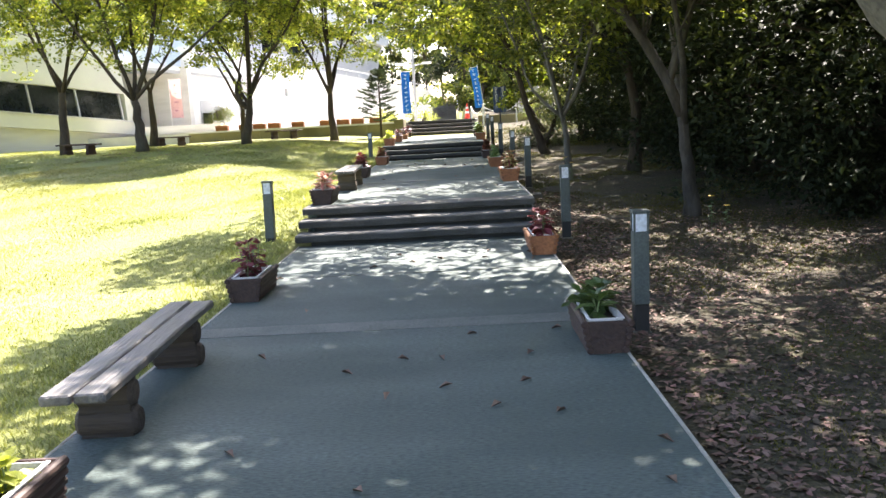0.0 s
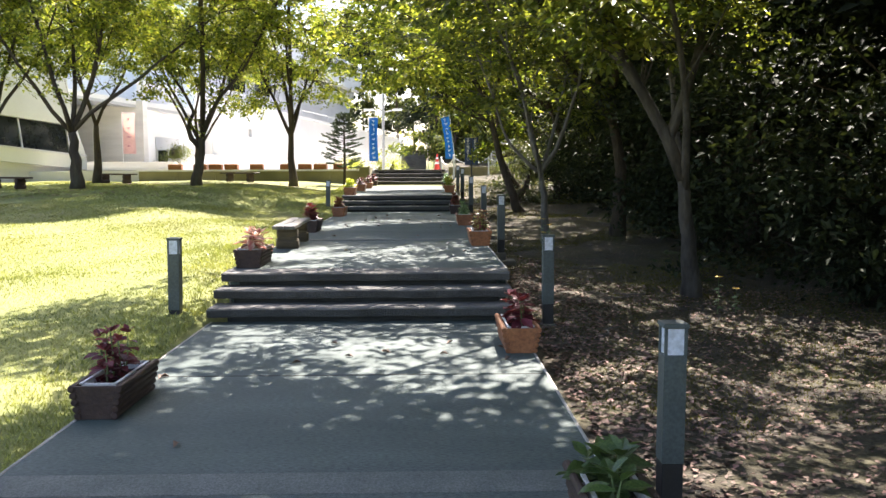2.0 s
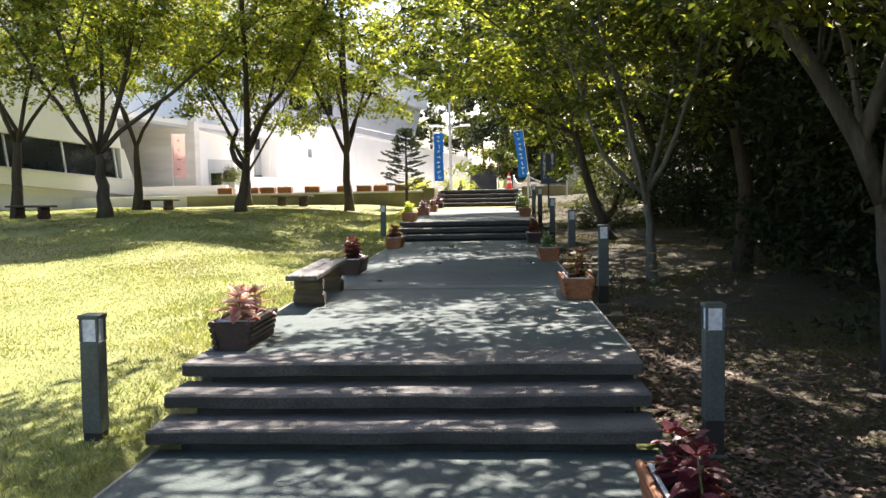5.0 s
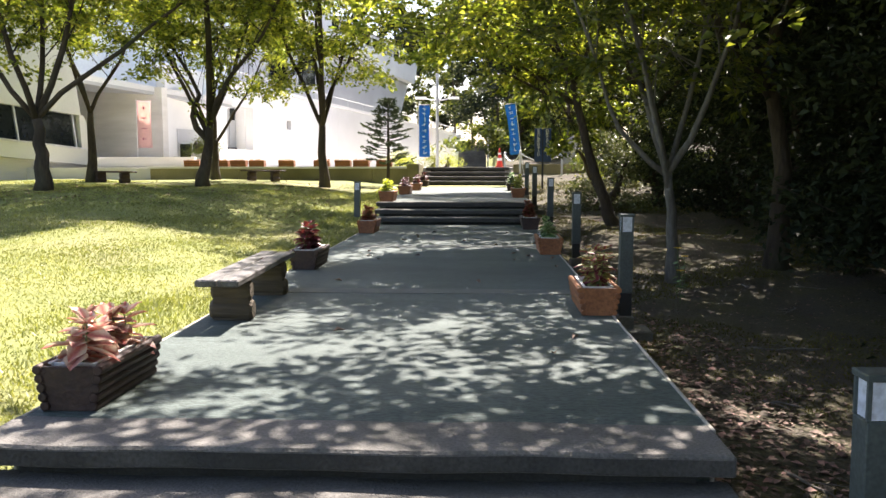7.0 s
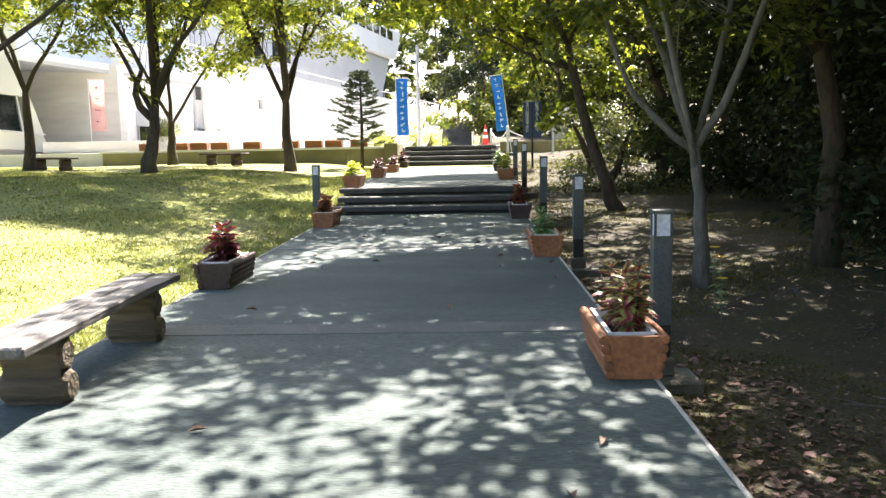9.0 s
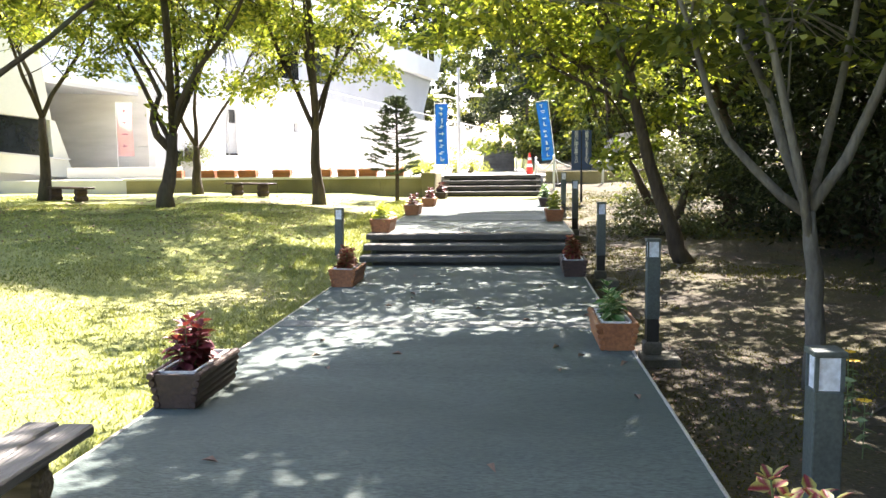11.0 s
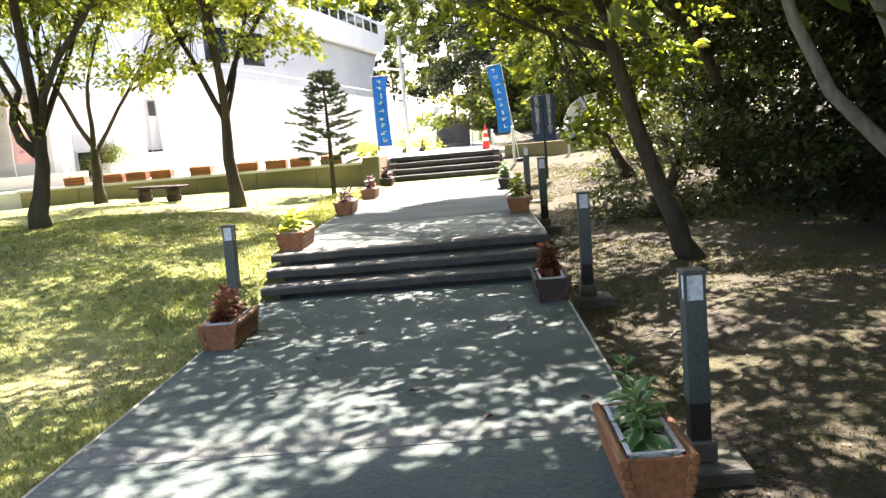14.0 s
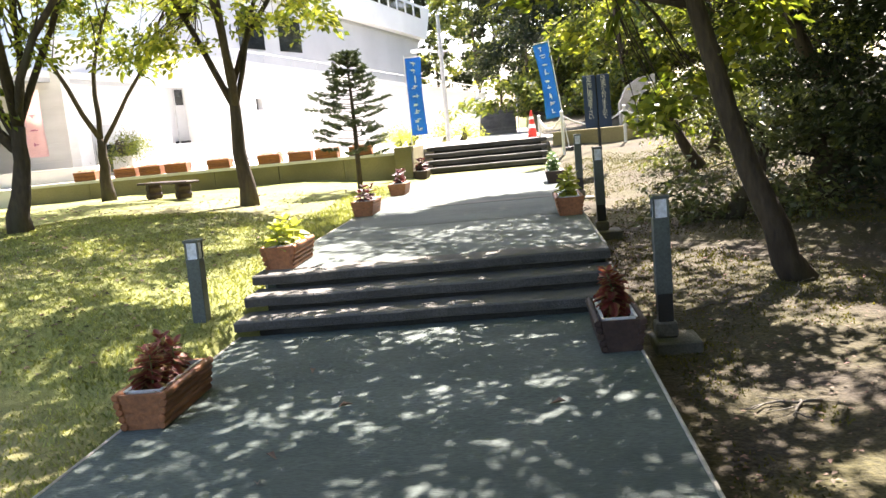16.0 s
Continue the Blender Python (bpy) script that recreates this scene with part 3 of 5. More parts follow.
# ---- bollard lamps ----
def bollard(x, y, z, lean=0.0, footing=0.0):
    post = empty("bollard_lamp", pose(x, y, z, 0, lean, 0), "square green-grey bollard lamp with frosted panels beside the path", "bollard lamp", "bollard lamps along the path")
    part("shaft", box(-0.055, -0.055, 0.20, 0.055, 0.055, 0.735, 0.004), POST_GREEN, post)
    part("sleeve", box(-0.052, -0.052, 0.0, 0.052, 0.052, 0.199, 0.003), POST_BLACK, post, "black base sleeve")
    part("cap", box(-0.062, -0.062, 0.868, 0.062, 0.062, 0.892, 0.004), POST_GREEN, post)
    for i in (-1, 1):
        for j in (-1, 1):
            part("lamp_corner", box(i * 0.048 - 0.007, j * 0.048 - 0.007, 0.736, i * 0.048 + 0.007, j * 0.048 + 0.007, 0.867), POST_GREEN, post)
    part("lamp_panel", box(-0.045, -0.045, 0.737, 0.045, 0.045, 0.867), FROSTED, post, "frosted pale lamp panel")
    if footing:
        part("plinth", box(-0.075, -0.075, -0.11, 0.075, 0.075, -0.001, 0.01), FOOT_CONCRETE, post, "rough concrete plinth")
        part("footing", box(-0.10, -0.20, -0.11 - footing, 0.22, 0.14, -0.112, 0.012), FOOT_CONCRETE, post, "concrete footing slab")
    return post


for x, y, z, lean in ((1.80, 6.31, -0.155, 0.3), (1.83, 10.66, -0.064, -0.2), (1.78, 15.32, 0.192, 0.2), (1.80, 19.41, 0.255, 0.0), (1.75, 23.22, 0.396, 0.4), (1.74, 27.6, 0.60, 0.0), (1.74, 31.1, 0.70, 0.5)):
    bollard(x, y, z, lean, 0.16)
for x, y, z in ((-1.80, 10.41, -0.057), (-1.81, 23.69, 0.315)):
    bollard(x, y, z, 0.8)


# ---- planters ----
def leaf_mesh(name, mat, wide):
    """A broad pointed leaf of length 1, folded along its rib."""
    half = [(-0.5, 0.0, 0.0), (-0.28, 0.62, 0.05), (0.02, 0.95, 0.06), (0.28, 0.55, 0.02), (0.5, 0.0, -0.10)]
    rib = [(-0.28, 0, -0.02), (0.02, 0, -0.03), (0.28, 0, -0.05)]
    bm = bmesh.new()
    low, high = bm.verts.new(half[0]), bm.verts.new(half[-1])
    mid = [bm.verts.new(p) for p in rib]
    for side in (-1, 1):
        out = [bm.verts.new((x, side * y * wide / 2, z)) for x, y, z in half[1:-1]]
        for ring in ((low, mid[0], out[0]), (mid[0], mid[1], out[1], out[0]), (mid[1], mid[2], out[2], out[1]), (mid[2], high, out[2])):
            bm.faces.new(ring if side < 0 else ring[::-1])
    mesh = bpy.data.meshes.new(name)
    bm.to_mesh(mesh)
    bm.free()
    mesh.materials.append(mat)
    return mesh


LEAVES = {}


def coleus(planter, mat, height, seed, count=46, leaf=0.10, spots=((0, 0),), loose=False):
    """Upright stems with crossed pairs of pointed leaves and a small whorl at each tip."""
    rng = np.random.default_rng(seed)
    height, leaf = height * 0.72, leaf * 0.88
    centres, ways = [], []
    for sx, sy in spots:
        for _ in range(4):
            lean = rng.normal(size=2) * 0.13
            top = height * rng.uniform(0.62, 1.05)
            foot = np.array([sx + rng.normal() * 0.022, sy + rng.normal() * 0.05, 0.15])
            tip = foot + np.array([lean[0] * top, lean[1] * top, top])
            part("stem", tube([foot, (foot + tip) / 2 + [0.008, 0, 0], tip], [0.006, 0.005, 0.003], 5), STEM_GREEN, planter)
            nodes = max(3, count // (6 * len(spots)))
            turn = rng.uniform(0, 2 * math.pi)
            for k in range(nodes + 1):
                f = 0.14 + 0.84 * k / nodes
                last = k == nodes
                for q in range(4 if last else 2):
                    a = turn + 1.57 * k + (1.57 if last else math.pi) * q + rng.normal() * 0.25
                    way = np.array([math.cos(a), math.sin(a), 0.75 + rng.normal() * 0.2 if last else -0.55 + 0.75 * f + rng.normal() * 0.18])
                    size = leaf * rng.uniform(0.85, 1.2) * (0.75 if last else 1.30 - 0.42 * abs(f - 0.45) * 2)
                    centres.append((foot + (tip - foot) * f + way / np.linalg.norm(way) * (size * 0.55 + 0.006), size))
                    ways.append(way)
    if loose:
        verts, faces = leaf_arrays(np.array([c for c, _ in centres]), leaf * 1.2, leaf * 0.75, rng, ways=np.array(ways), fold=0.18)
        raw_mesh("foliage", verts, faces, mat, planter, "stuff")
        return
    if mat.name not in LEAVES:
        LEAVES[mat.name] = leaf_mesh("leaf", mat, 0.66)
    for (c, size), way in zip(centres, ways):
        blade = new("leaf", LEAVES[mat.name])
        blade.parent = planter
        turn = Vector([float(w) for w in way]).to_track_quat("X", "Z")
        blade.matrix_basis = Matrix.LocRotScale(Vector([float(v) for v in c]), turn, Vector((size * 1.15,) * 3)) @ pose(0, 0, 0, float(rng.normal() * 14), 0, 0)


def planter(x, y, z, turn, mat, label, plant=None, length=0.70, group="planters along the path"):
    """A trough of rounded slats between sloping end boards, with a white liner and soil."""
    trough = empty("planter", pose(x, y, z, 0, 0, turn), label, "planter", group)
    half, low, high, tall, thick = length / 2, 0.094, 0.134, 0.205, 0.023
    rng = random.Random(int(1000 * abs(x) + 10 * y))
    for end in (-1, 1):
        y0 = end * half
        board = prism([(-low, y0, 0.0), (low, y0, 0.0), (high, y0, tall - 0.004), (-high, y0, tall - 0.004)], (0, -end * 0.020, 0))
        bmesh.ops.bevel(board, geom=board.edges[:], offset=0.003, segments=1, affect="EDGES")
        part("end_board", board, mat, trough)
        for side in (-1, 1):
            part("corner_batten", prism([(side * (low - 0.024), y0 - end * 0.022, 0.004), (side * (low - 0.002), y0 - end * 0.022, 0.004), (side * (high - 0.004), y0 - end * 0.022, tall - 0.012), (side * (high - 0.026), y0 - end * 0.022, tall - 0.012)], (0, -end * 0.022, 0)), mat, trough)
    for side in (-1, 1):
        for k in range(5):
            f = (k + 0.5) / 5
            cx, cz = side * (low + (high - low) * f + 0.009), 0.002 + tall * f
            over = 0.010 + rng.uniform(-0.005, 0.005)
            slat = tube([(cx, -half - over, cz), (cx, -half - over + 0.006, cz), (cx, half + over - 0.006, cz), (cx, half + over, cz)], [thick - 0.005, thick, thick, thick - 0.005], 10)
            part("slat", slat, mat, trough, smooth=False)
    liner = bmesh.new()
    for sx in (-1, 1):
        box(sx * 0.098 - 0.004, -half + 0.055, 0.10, sx * 0.098 + 0.004, half - 0.055, tall - 0.004, 0.001, liner)
        box(sx * 0.103 - 0.010, -half + 0.050, tall - 0.0035, sx * 0.103 + 0.010, half - 0.050, tall + 0.004, 0.001, liner)
        box(-0.092, sx * (half - 0.062) - 0.004, 0.05, 0.092, sx * (half - 0.062) + 0.004, tall + 0.003, 0.001, liner)
    part("liner", liner, LINER, trough, "white plastic inner trough")
    soil = bmesh.new()
    bmesh.ops.create_grid(soil, x_segments=8, y_segments=20, size=0.5)
    for v in soil.verts:
        v.co = Vector((v.co.x * 0.186, v.co.y * (length - 0.135), tall - 0.045 + 0.010 * math.sin(37 * v.co.x + 23 * v.co.y) * math.cos(29 * v.co.y) + rng.uniform(-0.005, 0.005)))
    under = bmesh.ops.extrude_face_region(soil, geom=soil.faces[:])
    for v in under["geom"]:
        if isinstance(v, bmesh.types.BMVert):
            v.co.z = 0.012
    bmesh.ops.recalc_face_normals(soil, faces=soil.faces)
    part("soil", soil, SOIL, trough)
    if plant:
        coleus(trough, *plant)
    return trough


two = ((0, -0.16), (0, 0.14))
planter(-1.275, 3.03, Z1, 0, WOOD_DARK, "dark stained timber planter with a small green and lime plant", (COLEUS_LIME, 0.20, 1, 30, 0.09, ((0.02, 0.1), (0, -0.1))))
planter(-1.36, 7.60, Z1, 0, WOOD_DARK, "dark stained timber planter with a crimson coleus", (COLEUS_RED, 0.44, 2, 64, 0.085, ((0, -0.08), (0, 0.02))))
planter(1.358, 5.52, Z1, 0, WOOD_DARK, "dark stained timber planter with low green foliage", (COLEUS_DEEP, 0.24, 3, 26, 0.125, ((0, 0.16), (-0.02, -0.02))))
planter(1.375, 9.33, Z1, 0, WOOD_ORANGE, "orange stained timber planter with a crimson coleus", (COLEUS_RED, 0.36, 4, 80, 0.10, two))
planter(-1.315, 11.83, Z2, 0, WOOD_DARK, "dark stained timber planter with a bright coral coleus", (COLEUS_PALE, 0.34, 5, 84, 0.12, two))
planter(1.38, 14.38, Z2, 0, WOOD_ORANGE, "orange stained timber planter with red and yellow-green coleus", (COLEUS_PLUME, 0.42, 6, 120, 0.085, ((0, 0.06), (0.02, -0.06))))
planter(-1.35, 17.02, Z2, 0, WOOD_DARK, "dark stained timber planter with a bushy crimson coleus", (COLEUS_RED, 0.42, 7, 130, 0.095, ((0, -0.09), (0, 0.05))))
planter(1.367, 18.65, Z2, 0, WOOD_ORANGE, "orange stained timber planter with green and cream coleus", (COLEUS_GREEN, 0.34, 8, 64, 0.10, ((0, -0.06), (0, 0.12))))
planter(-1.34, 21.88, Z2, 0, WOOD_ORANGE, "orange stained timber planter with a bronze coleus", (COLEUS_MIX, 0.36, 9, 130, 0.10, two))
planter(1.357, 22.78, Z2, 0, WOOD_DARK, "dark stained timber planter with a bronze and crimson coleus", (COLEUS_MIX, 0.42, 10, 90, 0.10, ((0, 0.0),)))
planter(-1.335, 24.74, Z3, 0, WOOD_ORANGE, "orange stained timber planter with a lime green plant", (COLEUS_LIME, 0.34, 11, 60, 0.12, two))
planter(-1.37, 29.0, Z3, 0, WOOD_ORANGE, "orange stained timber planter with dark red foliage", (COLEUS_DARK, 0.32, 12, 70, 0.10, two))
planter(-1.36, 32.3, Z3, 0, WOOD_ORANGE, "orange stained timber planter with dark red foliage", (COLEUS_DARK, 0.36, 13, 70, 0.10, two))
planter(-1.40, 36.3, Z3, 0, WOOD_DARK, "dark stained timber planter with dark red foliage", (COLEUS_DARK, 0.42, 14, 70, 0.11, two))
planter(1.33, 27.05, Z3, 0, WOOD_ORANGE, "orange stained timber planter with yellow-green foliage", (COLEUS_LIME, 0.42, 15, 90, 0.10, two))
planter(1.38, 32.0, Z3, 0, WOOD_DARK, "dark stained timber planter with grey-green foliage", (COLEUS_GREEN, 0.44, 16, 110, 0.10, two))
for k, x in enumerate((-2.72, -3.49, -4.1, -4.82, -6.0, -7.0, -7.62, -8.22, -9.2)):
    planter(x, TERRACE_Y + 0.14, 1.471, 90 + 2 * math.sin(5 * k), WOOD_ORANGE, "orange timber window-box planter on the terrace coping", (FLOWER_PALE, 0.09, 30 + k, 36, 0.06, ((0, -0.15), (0, 0), (0, 0.15)), True), 0.50, "planters on the terrace coping")


# ---- benches ----
def bench(x, y, z, turn, label, length=2.0, seat=WOOD_GREY, log=WOOD_LOG, group="timber benches"):
    """Two thick weathered planks over supports of two stacked half-round logs."""
    made = empty("bench", pose(x, y, z, 0, 0, turn), label, "bench", group)
    rng = random.Random(int(100 * abs(x) + y))
    for k, x0 in enumerate((-0.148, 0.006)):
        plank = box(x0, -length / 2 + 0.012 * k, 0.286, x0 + 0.142, length / 2 - 0.014 * k, 0.334, 0.009)
        bmesh.ops.subdivide_edges(plank, edges=[e for e in plank.edges if abs(e.verts[0].co.y - e.verts[1].co.y) > 1], cuts=18)
        for v in plank.verts:
            v.co.x += 0.003 * math.sin(4.1 * v.co.y + 2 * k)
            v.co.z += 0.0025 * math.sin(3.3 * v.co.y + k) + rng.uniform(-0.0008, 0.0008)
        part("seat_plank", plank, seat, made)
    for end in (-1, 1):
        cy = end * length * 0.295
        support = part("support", box(-0.125, cy - 0.055, 0.0, 0.125, cy + 0.055, 0.283), log, made)
        for k in range(2):
            cz = 0.071 + 0.143 * k
            wide = 0.152 - 0.012 * k
            part("log", tube([(-wide, cy, cz), (-wide + 0.02, cy, cz), (0.0, cy, cz + 0.002), (wide - 0.02, cy, cz), (wide, cy, cz)], [0.060, 0.075, 0.077, 0.075, 0.058], 14), log, support)
    return made


bench(-1.30, 4.77, Z1, 2.0, "weathered plank bench on stacked log supports beside the path", 2.02, WOOD_GREY, WOOD_LOG_DARK)
bench(-1.265, 14.36, Z2, 1.5, "weathered plank bench with sunlit top on log supports", 1.98)
for x, y, turn in ((-10.95, 26.2, 60), (-6.05, 33.3, 53), (-9.75, 31.2, 58)):
    bench(x, y, gz(x, y), turn, "dark old plank bench standing on the lawn", 1.85, WOOD_DARK, WOOD_DARK, "lawn benches")


# ---- banners, sign, fence, cone, light pole ----
def cloth_panel(name, width, height, mat, parent, wave, twist, cols=8, rows=24, label=""):
    bm = bmesh.new()
    grid = []
    for r in range(rows + 1):
        v = r / rows
        row = []
        for c in range(cols + 1):
            u = c / cols
            narrow = 1 - 0.35 * twist * math.sin(math.pi * min(1, v * 1.1)) * u
            row.append(bm.verts.new((u * width * narrow, wave * math.sin(5 * v + 4 * u) * (0.3 + u) + twist * 0.16 * u * math.sin(7 * v), -v * height)))
        grid.append(row)
    for a, b in zip(grid, grid[1:]):
        for c in range(cols):
            bm.faces.new((a[c], a[c + 1], b[c + 1], b[c]))
    sheet_bm = bmesh.ops.solidify(bm, geom=bm.faces[:], thickness=0.004)
    return part(name, bm, mat, parent, label, smooth=True)


def banner(x, y, z, turn, height, width, label, mat, ink, twist=0.0, pole=3.6, lean=0.0, strokes=9):
    flag = empty("banner_flag", pose(x, y, z, 0, lean, turn), label, "banner")
    part("pole", tube([(0, 0, 0), (0, 0, pole)], [0.013, 0.011], 8), WHITE_PAINT, flag)
    part("top_arm", tube([(-0.01, 0, pole - 0.05), (width, 0, pole - 0.05)], [0.008, 0.008], 6), WHITE_PAINT, flag)
    base = part("base", tube([(0, 0, 0), (0, 0, 0.09), (0, 0, 0.10)], [0.17, 0.15, 0.05], 14), POST_BLACK, flag)
    cloth = cloth_panel("cloth", width, height, mat, flag, 0.035, twist)
    cloth.location = (0.02, 0, pole - 0.07)
    rng = random.Random(int(100 * x))
    for k in range(strokes):
        v = (k + 0.6) / (strokes + 0.4)
        u = 0.5
        for _ in range(3):
            du, dv = rng.uniform(-0.16, 0.16), rng.uniform(-0.022, 0.022)
            narrow = 1 - 0.35 * twist * math.sin(math.pi * min(1, v * 1.1)) * (u + du)
            cx, cz = (u + du * 0.6) * width * narrow, -(v + dv) * height
            cy = 0.035 * math.sin(5 * (v + dv) + 4 * (u + du)) * (0.3 + u + du) + twist * 0.16 * (u + du) * math.sin(7 * v)
            w, h = (0.11, 0.022) if rng.random() < 0.6 else (0.026, 0.095)
            part("stroke", box(cx - w / 2 * width / 0.45, cy - 0.016, cz - h / 2, cx + w / 2 * width / 0.45, cy + 0.012, cz + h / 2), ink, cloth)
    return flag


banner(-1.60, 36.6, 1.02, 8, 1.72, 0.36, "blue banner flag with white lettering beside the upper steps", BLUE_CLOTH, WHITE_PAINT, 0.25, 2.56)
banner(1.96, 37.05, 1.10, 170, 1.70, 0.36, "leaning blue banner flag with white lettering by the chain fence", BLUE_CLOTH, WHITE_PAINT, 0.35, 2.58, 7)
banner(-12.2, 39.0, 1.50, 6, 1.72, 0.52, "pink banner flag with dark lettering by the entrance", PINK_CLOTH, BANNER_INK, 0.1, 2.44, 0, 4)


def lettering(text, size, mat, parent, m):
    """Upright writing, one character under another."""
    curve = bpy.data.curves.new("lettering", "FONT")
    curve.body, curve.size, curve.extrude, curve.align_x, curve.align_y = "\n".join(text), size, 0.002, "CENTER", "TOP"
    curve.space_line = 0.86
    shown = new("writing", curve)
    mesh = bpy.data.meshes.new_from_object(shown.evaluated_get(bpy.context.evaluated_depsgraph_get()))
    bpy.data.objects.remove(shown)
    mesh.materials.clear()
    mesh.materials.append(mat)
    ob = new("lettering", mesh)
    ob.parent, ob.matrix_basis = parent, m
    return ob


sign = empty("warning_sign", pose(2.37, 34.0, 0.64, 0, 0, -4), "dark blue warning sign with white lettering on a post", "sign")
part("post", tube([(0, 0.03, 0), (0, 0.03, 1.95)], [0.03, 0.03], 8), POST_BLACK, sign)
for x0, text in ((0.012, "段差がありますので"), (-0.252, "足元に御注意下さい")):
    board = part("board", box(x0, -0.02, 0.98, x0 + 0.24, 0.0, 1.98, 0.004), SIGN_BLUE, sign)
    lettering(text, 0.105, WHITE_PAINT, board, pose(x0 + 0.12, -0.023, 1.955, 90, 0, 0))

fence = empty("chain_fence", None, "white posts joined by a sagging white plastic chain", "fence")
line = [(1.35, 38.7), (1.80, 36.5), (3.25, 37.2), (4.9, 37.3), (6.4, 37.4)]
tops = []
for k, (x, y) in enumerate(line):
    z = gz(x, y) if k else Z4
    tall = 0.72 if k else 0.5
    tops.append(Vector((x, y, (1.98 if k in (1, 2) else z + tall))))
    part("post", tube([(x, y, z - 0.1), (x, y, tops[-1].z)], [0.035, 0.035], 10), WHITE_PAINT, fence)
    part("knob", tube([(x, y, tops[-1].z + 0.001), (x, y, tops[-1].z + 0.03), (x, y, tops[-1].z + 0.05)], [0.042, 0.042, 0.012], 10), WHITE_PAINT, fence)
for a, b in zip(tops, tops[1:]):
    sag = [a.lerp(b, f) - Vector((0, 0, 0.06 + 0.26 * 4 * f * (1 - f))) for f in np.linspace(0, 1, 13)]
    part("chain", tube(sag, [0.018 + 0.006 * (i % 2) for i in range(13)], 6), WHITE_PAINT, fence)

cone = empty("traffic_cone", pose(1.18, 39.6, Z4), "red traffic cone with white bands on the terrace", "traffic cone")
part("base", box(-0.17, -0.17, 0, 0.17, 0.17, 0.03, 0.01), CONE_RED, cone)
part("body", tube([(0, 0, 0.031), (0, 0, 0.30), (0, 0, 0.68), (0, 0, 0.70)], [0.125, 0.082, 0.026, 0.012], 16), CONE_RED, cone)
for z0, z1 in ((0.24, 0.34), (0.46, 0.54)):
    rad = [0.125 - (z - 0.031) * 0.153 + 0.003 for z in (z0, z1)]
    part("white_band", tube([(0, 0, z0), (0, 0, z1)], rad, 16), WHITE_PAINT, cone)

lamp = empty("street_lamp", pose(-1.36, 44.0, Z4), "tall pale street lamp with two flat arms", "street lamp")
part("pole", tube([(0, 0, 0), (0, 0, 3.9)], [0.075, 0.055], 10), GREY_METAL, lamp)
part("collar", tube([(0, 0, 2.66), (0, 0, 2.86)], [0.09, 0.09], 10), GREY_METAL, lamp)
for side in (-1, 1):
    arm = part("arm", tube([(side * 0.05, 0, 2.78), (side * 0.5, 0, 2.86)], [0.03, 0.025], 8), GREY_METAL, lamp)
    part("lamp_head", box(*sorted((side * 0.45, side * 0.92))[:1], -0.11, 2.84, sorted((side * 0.45, side * 0.92))[1], 0.11, 2.93, 0.02), WHITE_PAINT, arm)

monument = tagged(part("monument", prism([(3.75, 42, 1.1), (3.72, 42, 2.1), (3.95, 42, 2.55), (4.3, 42, 2.78), (4.75, 42, 2.85), (4.75, 42, 2.5), (4.4, 42, 2.35), (4.22, 42, 2.1), (4.2, 42, 1.5), (4.9, 42, 1.4), (4.9, 42, 1.1)], (0, 0.4, 0)), EDGING), "pale curved stone monument behind the chain fence", "monument")


# ---- trees ----
def wander(start, way, length, steps, bend, rng, lift=0.0):
    points, p, w = [np.array(start, float)], np.array(start, float), np.array(way, float)
    for _ in range(steps):
        w = w + rng.normal(size=3) * bend + np.array([0, 0, lift])
        w /= np.linalg.norm(w)
        p = p + w * length / steps
        points.append(p.copy())
    return points, w


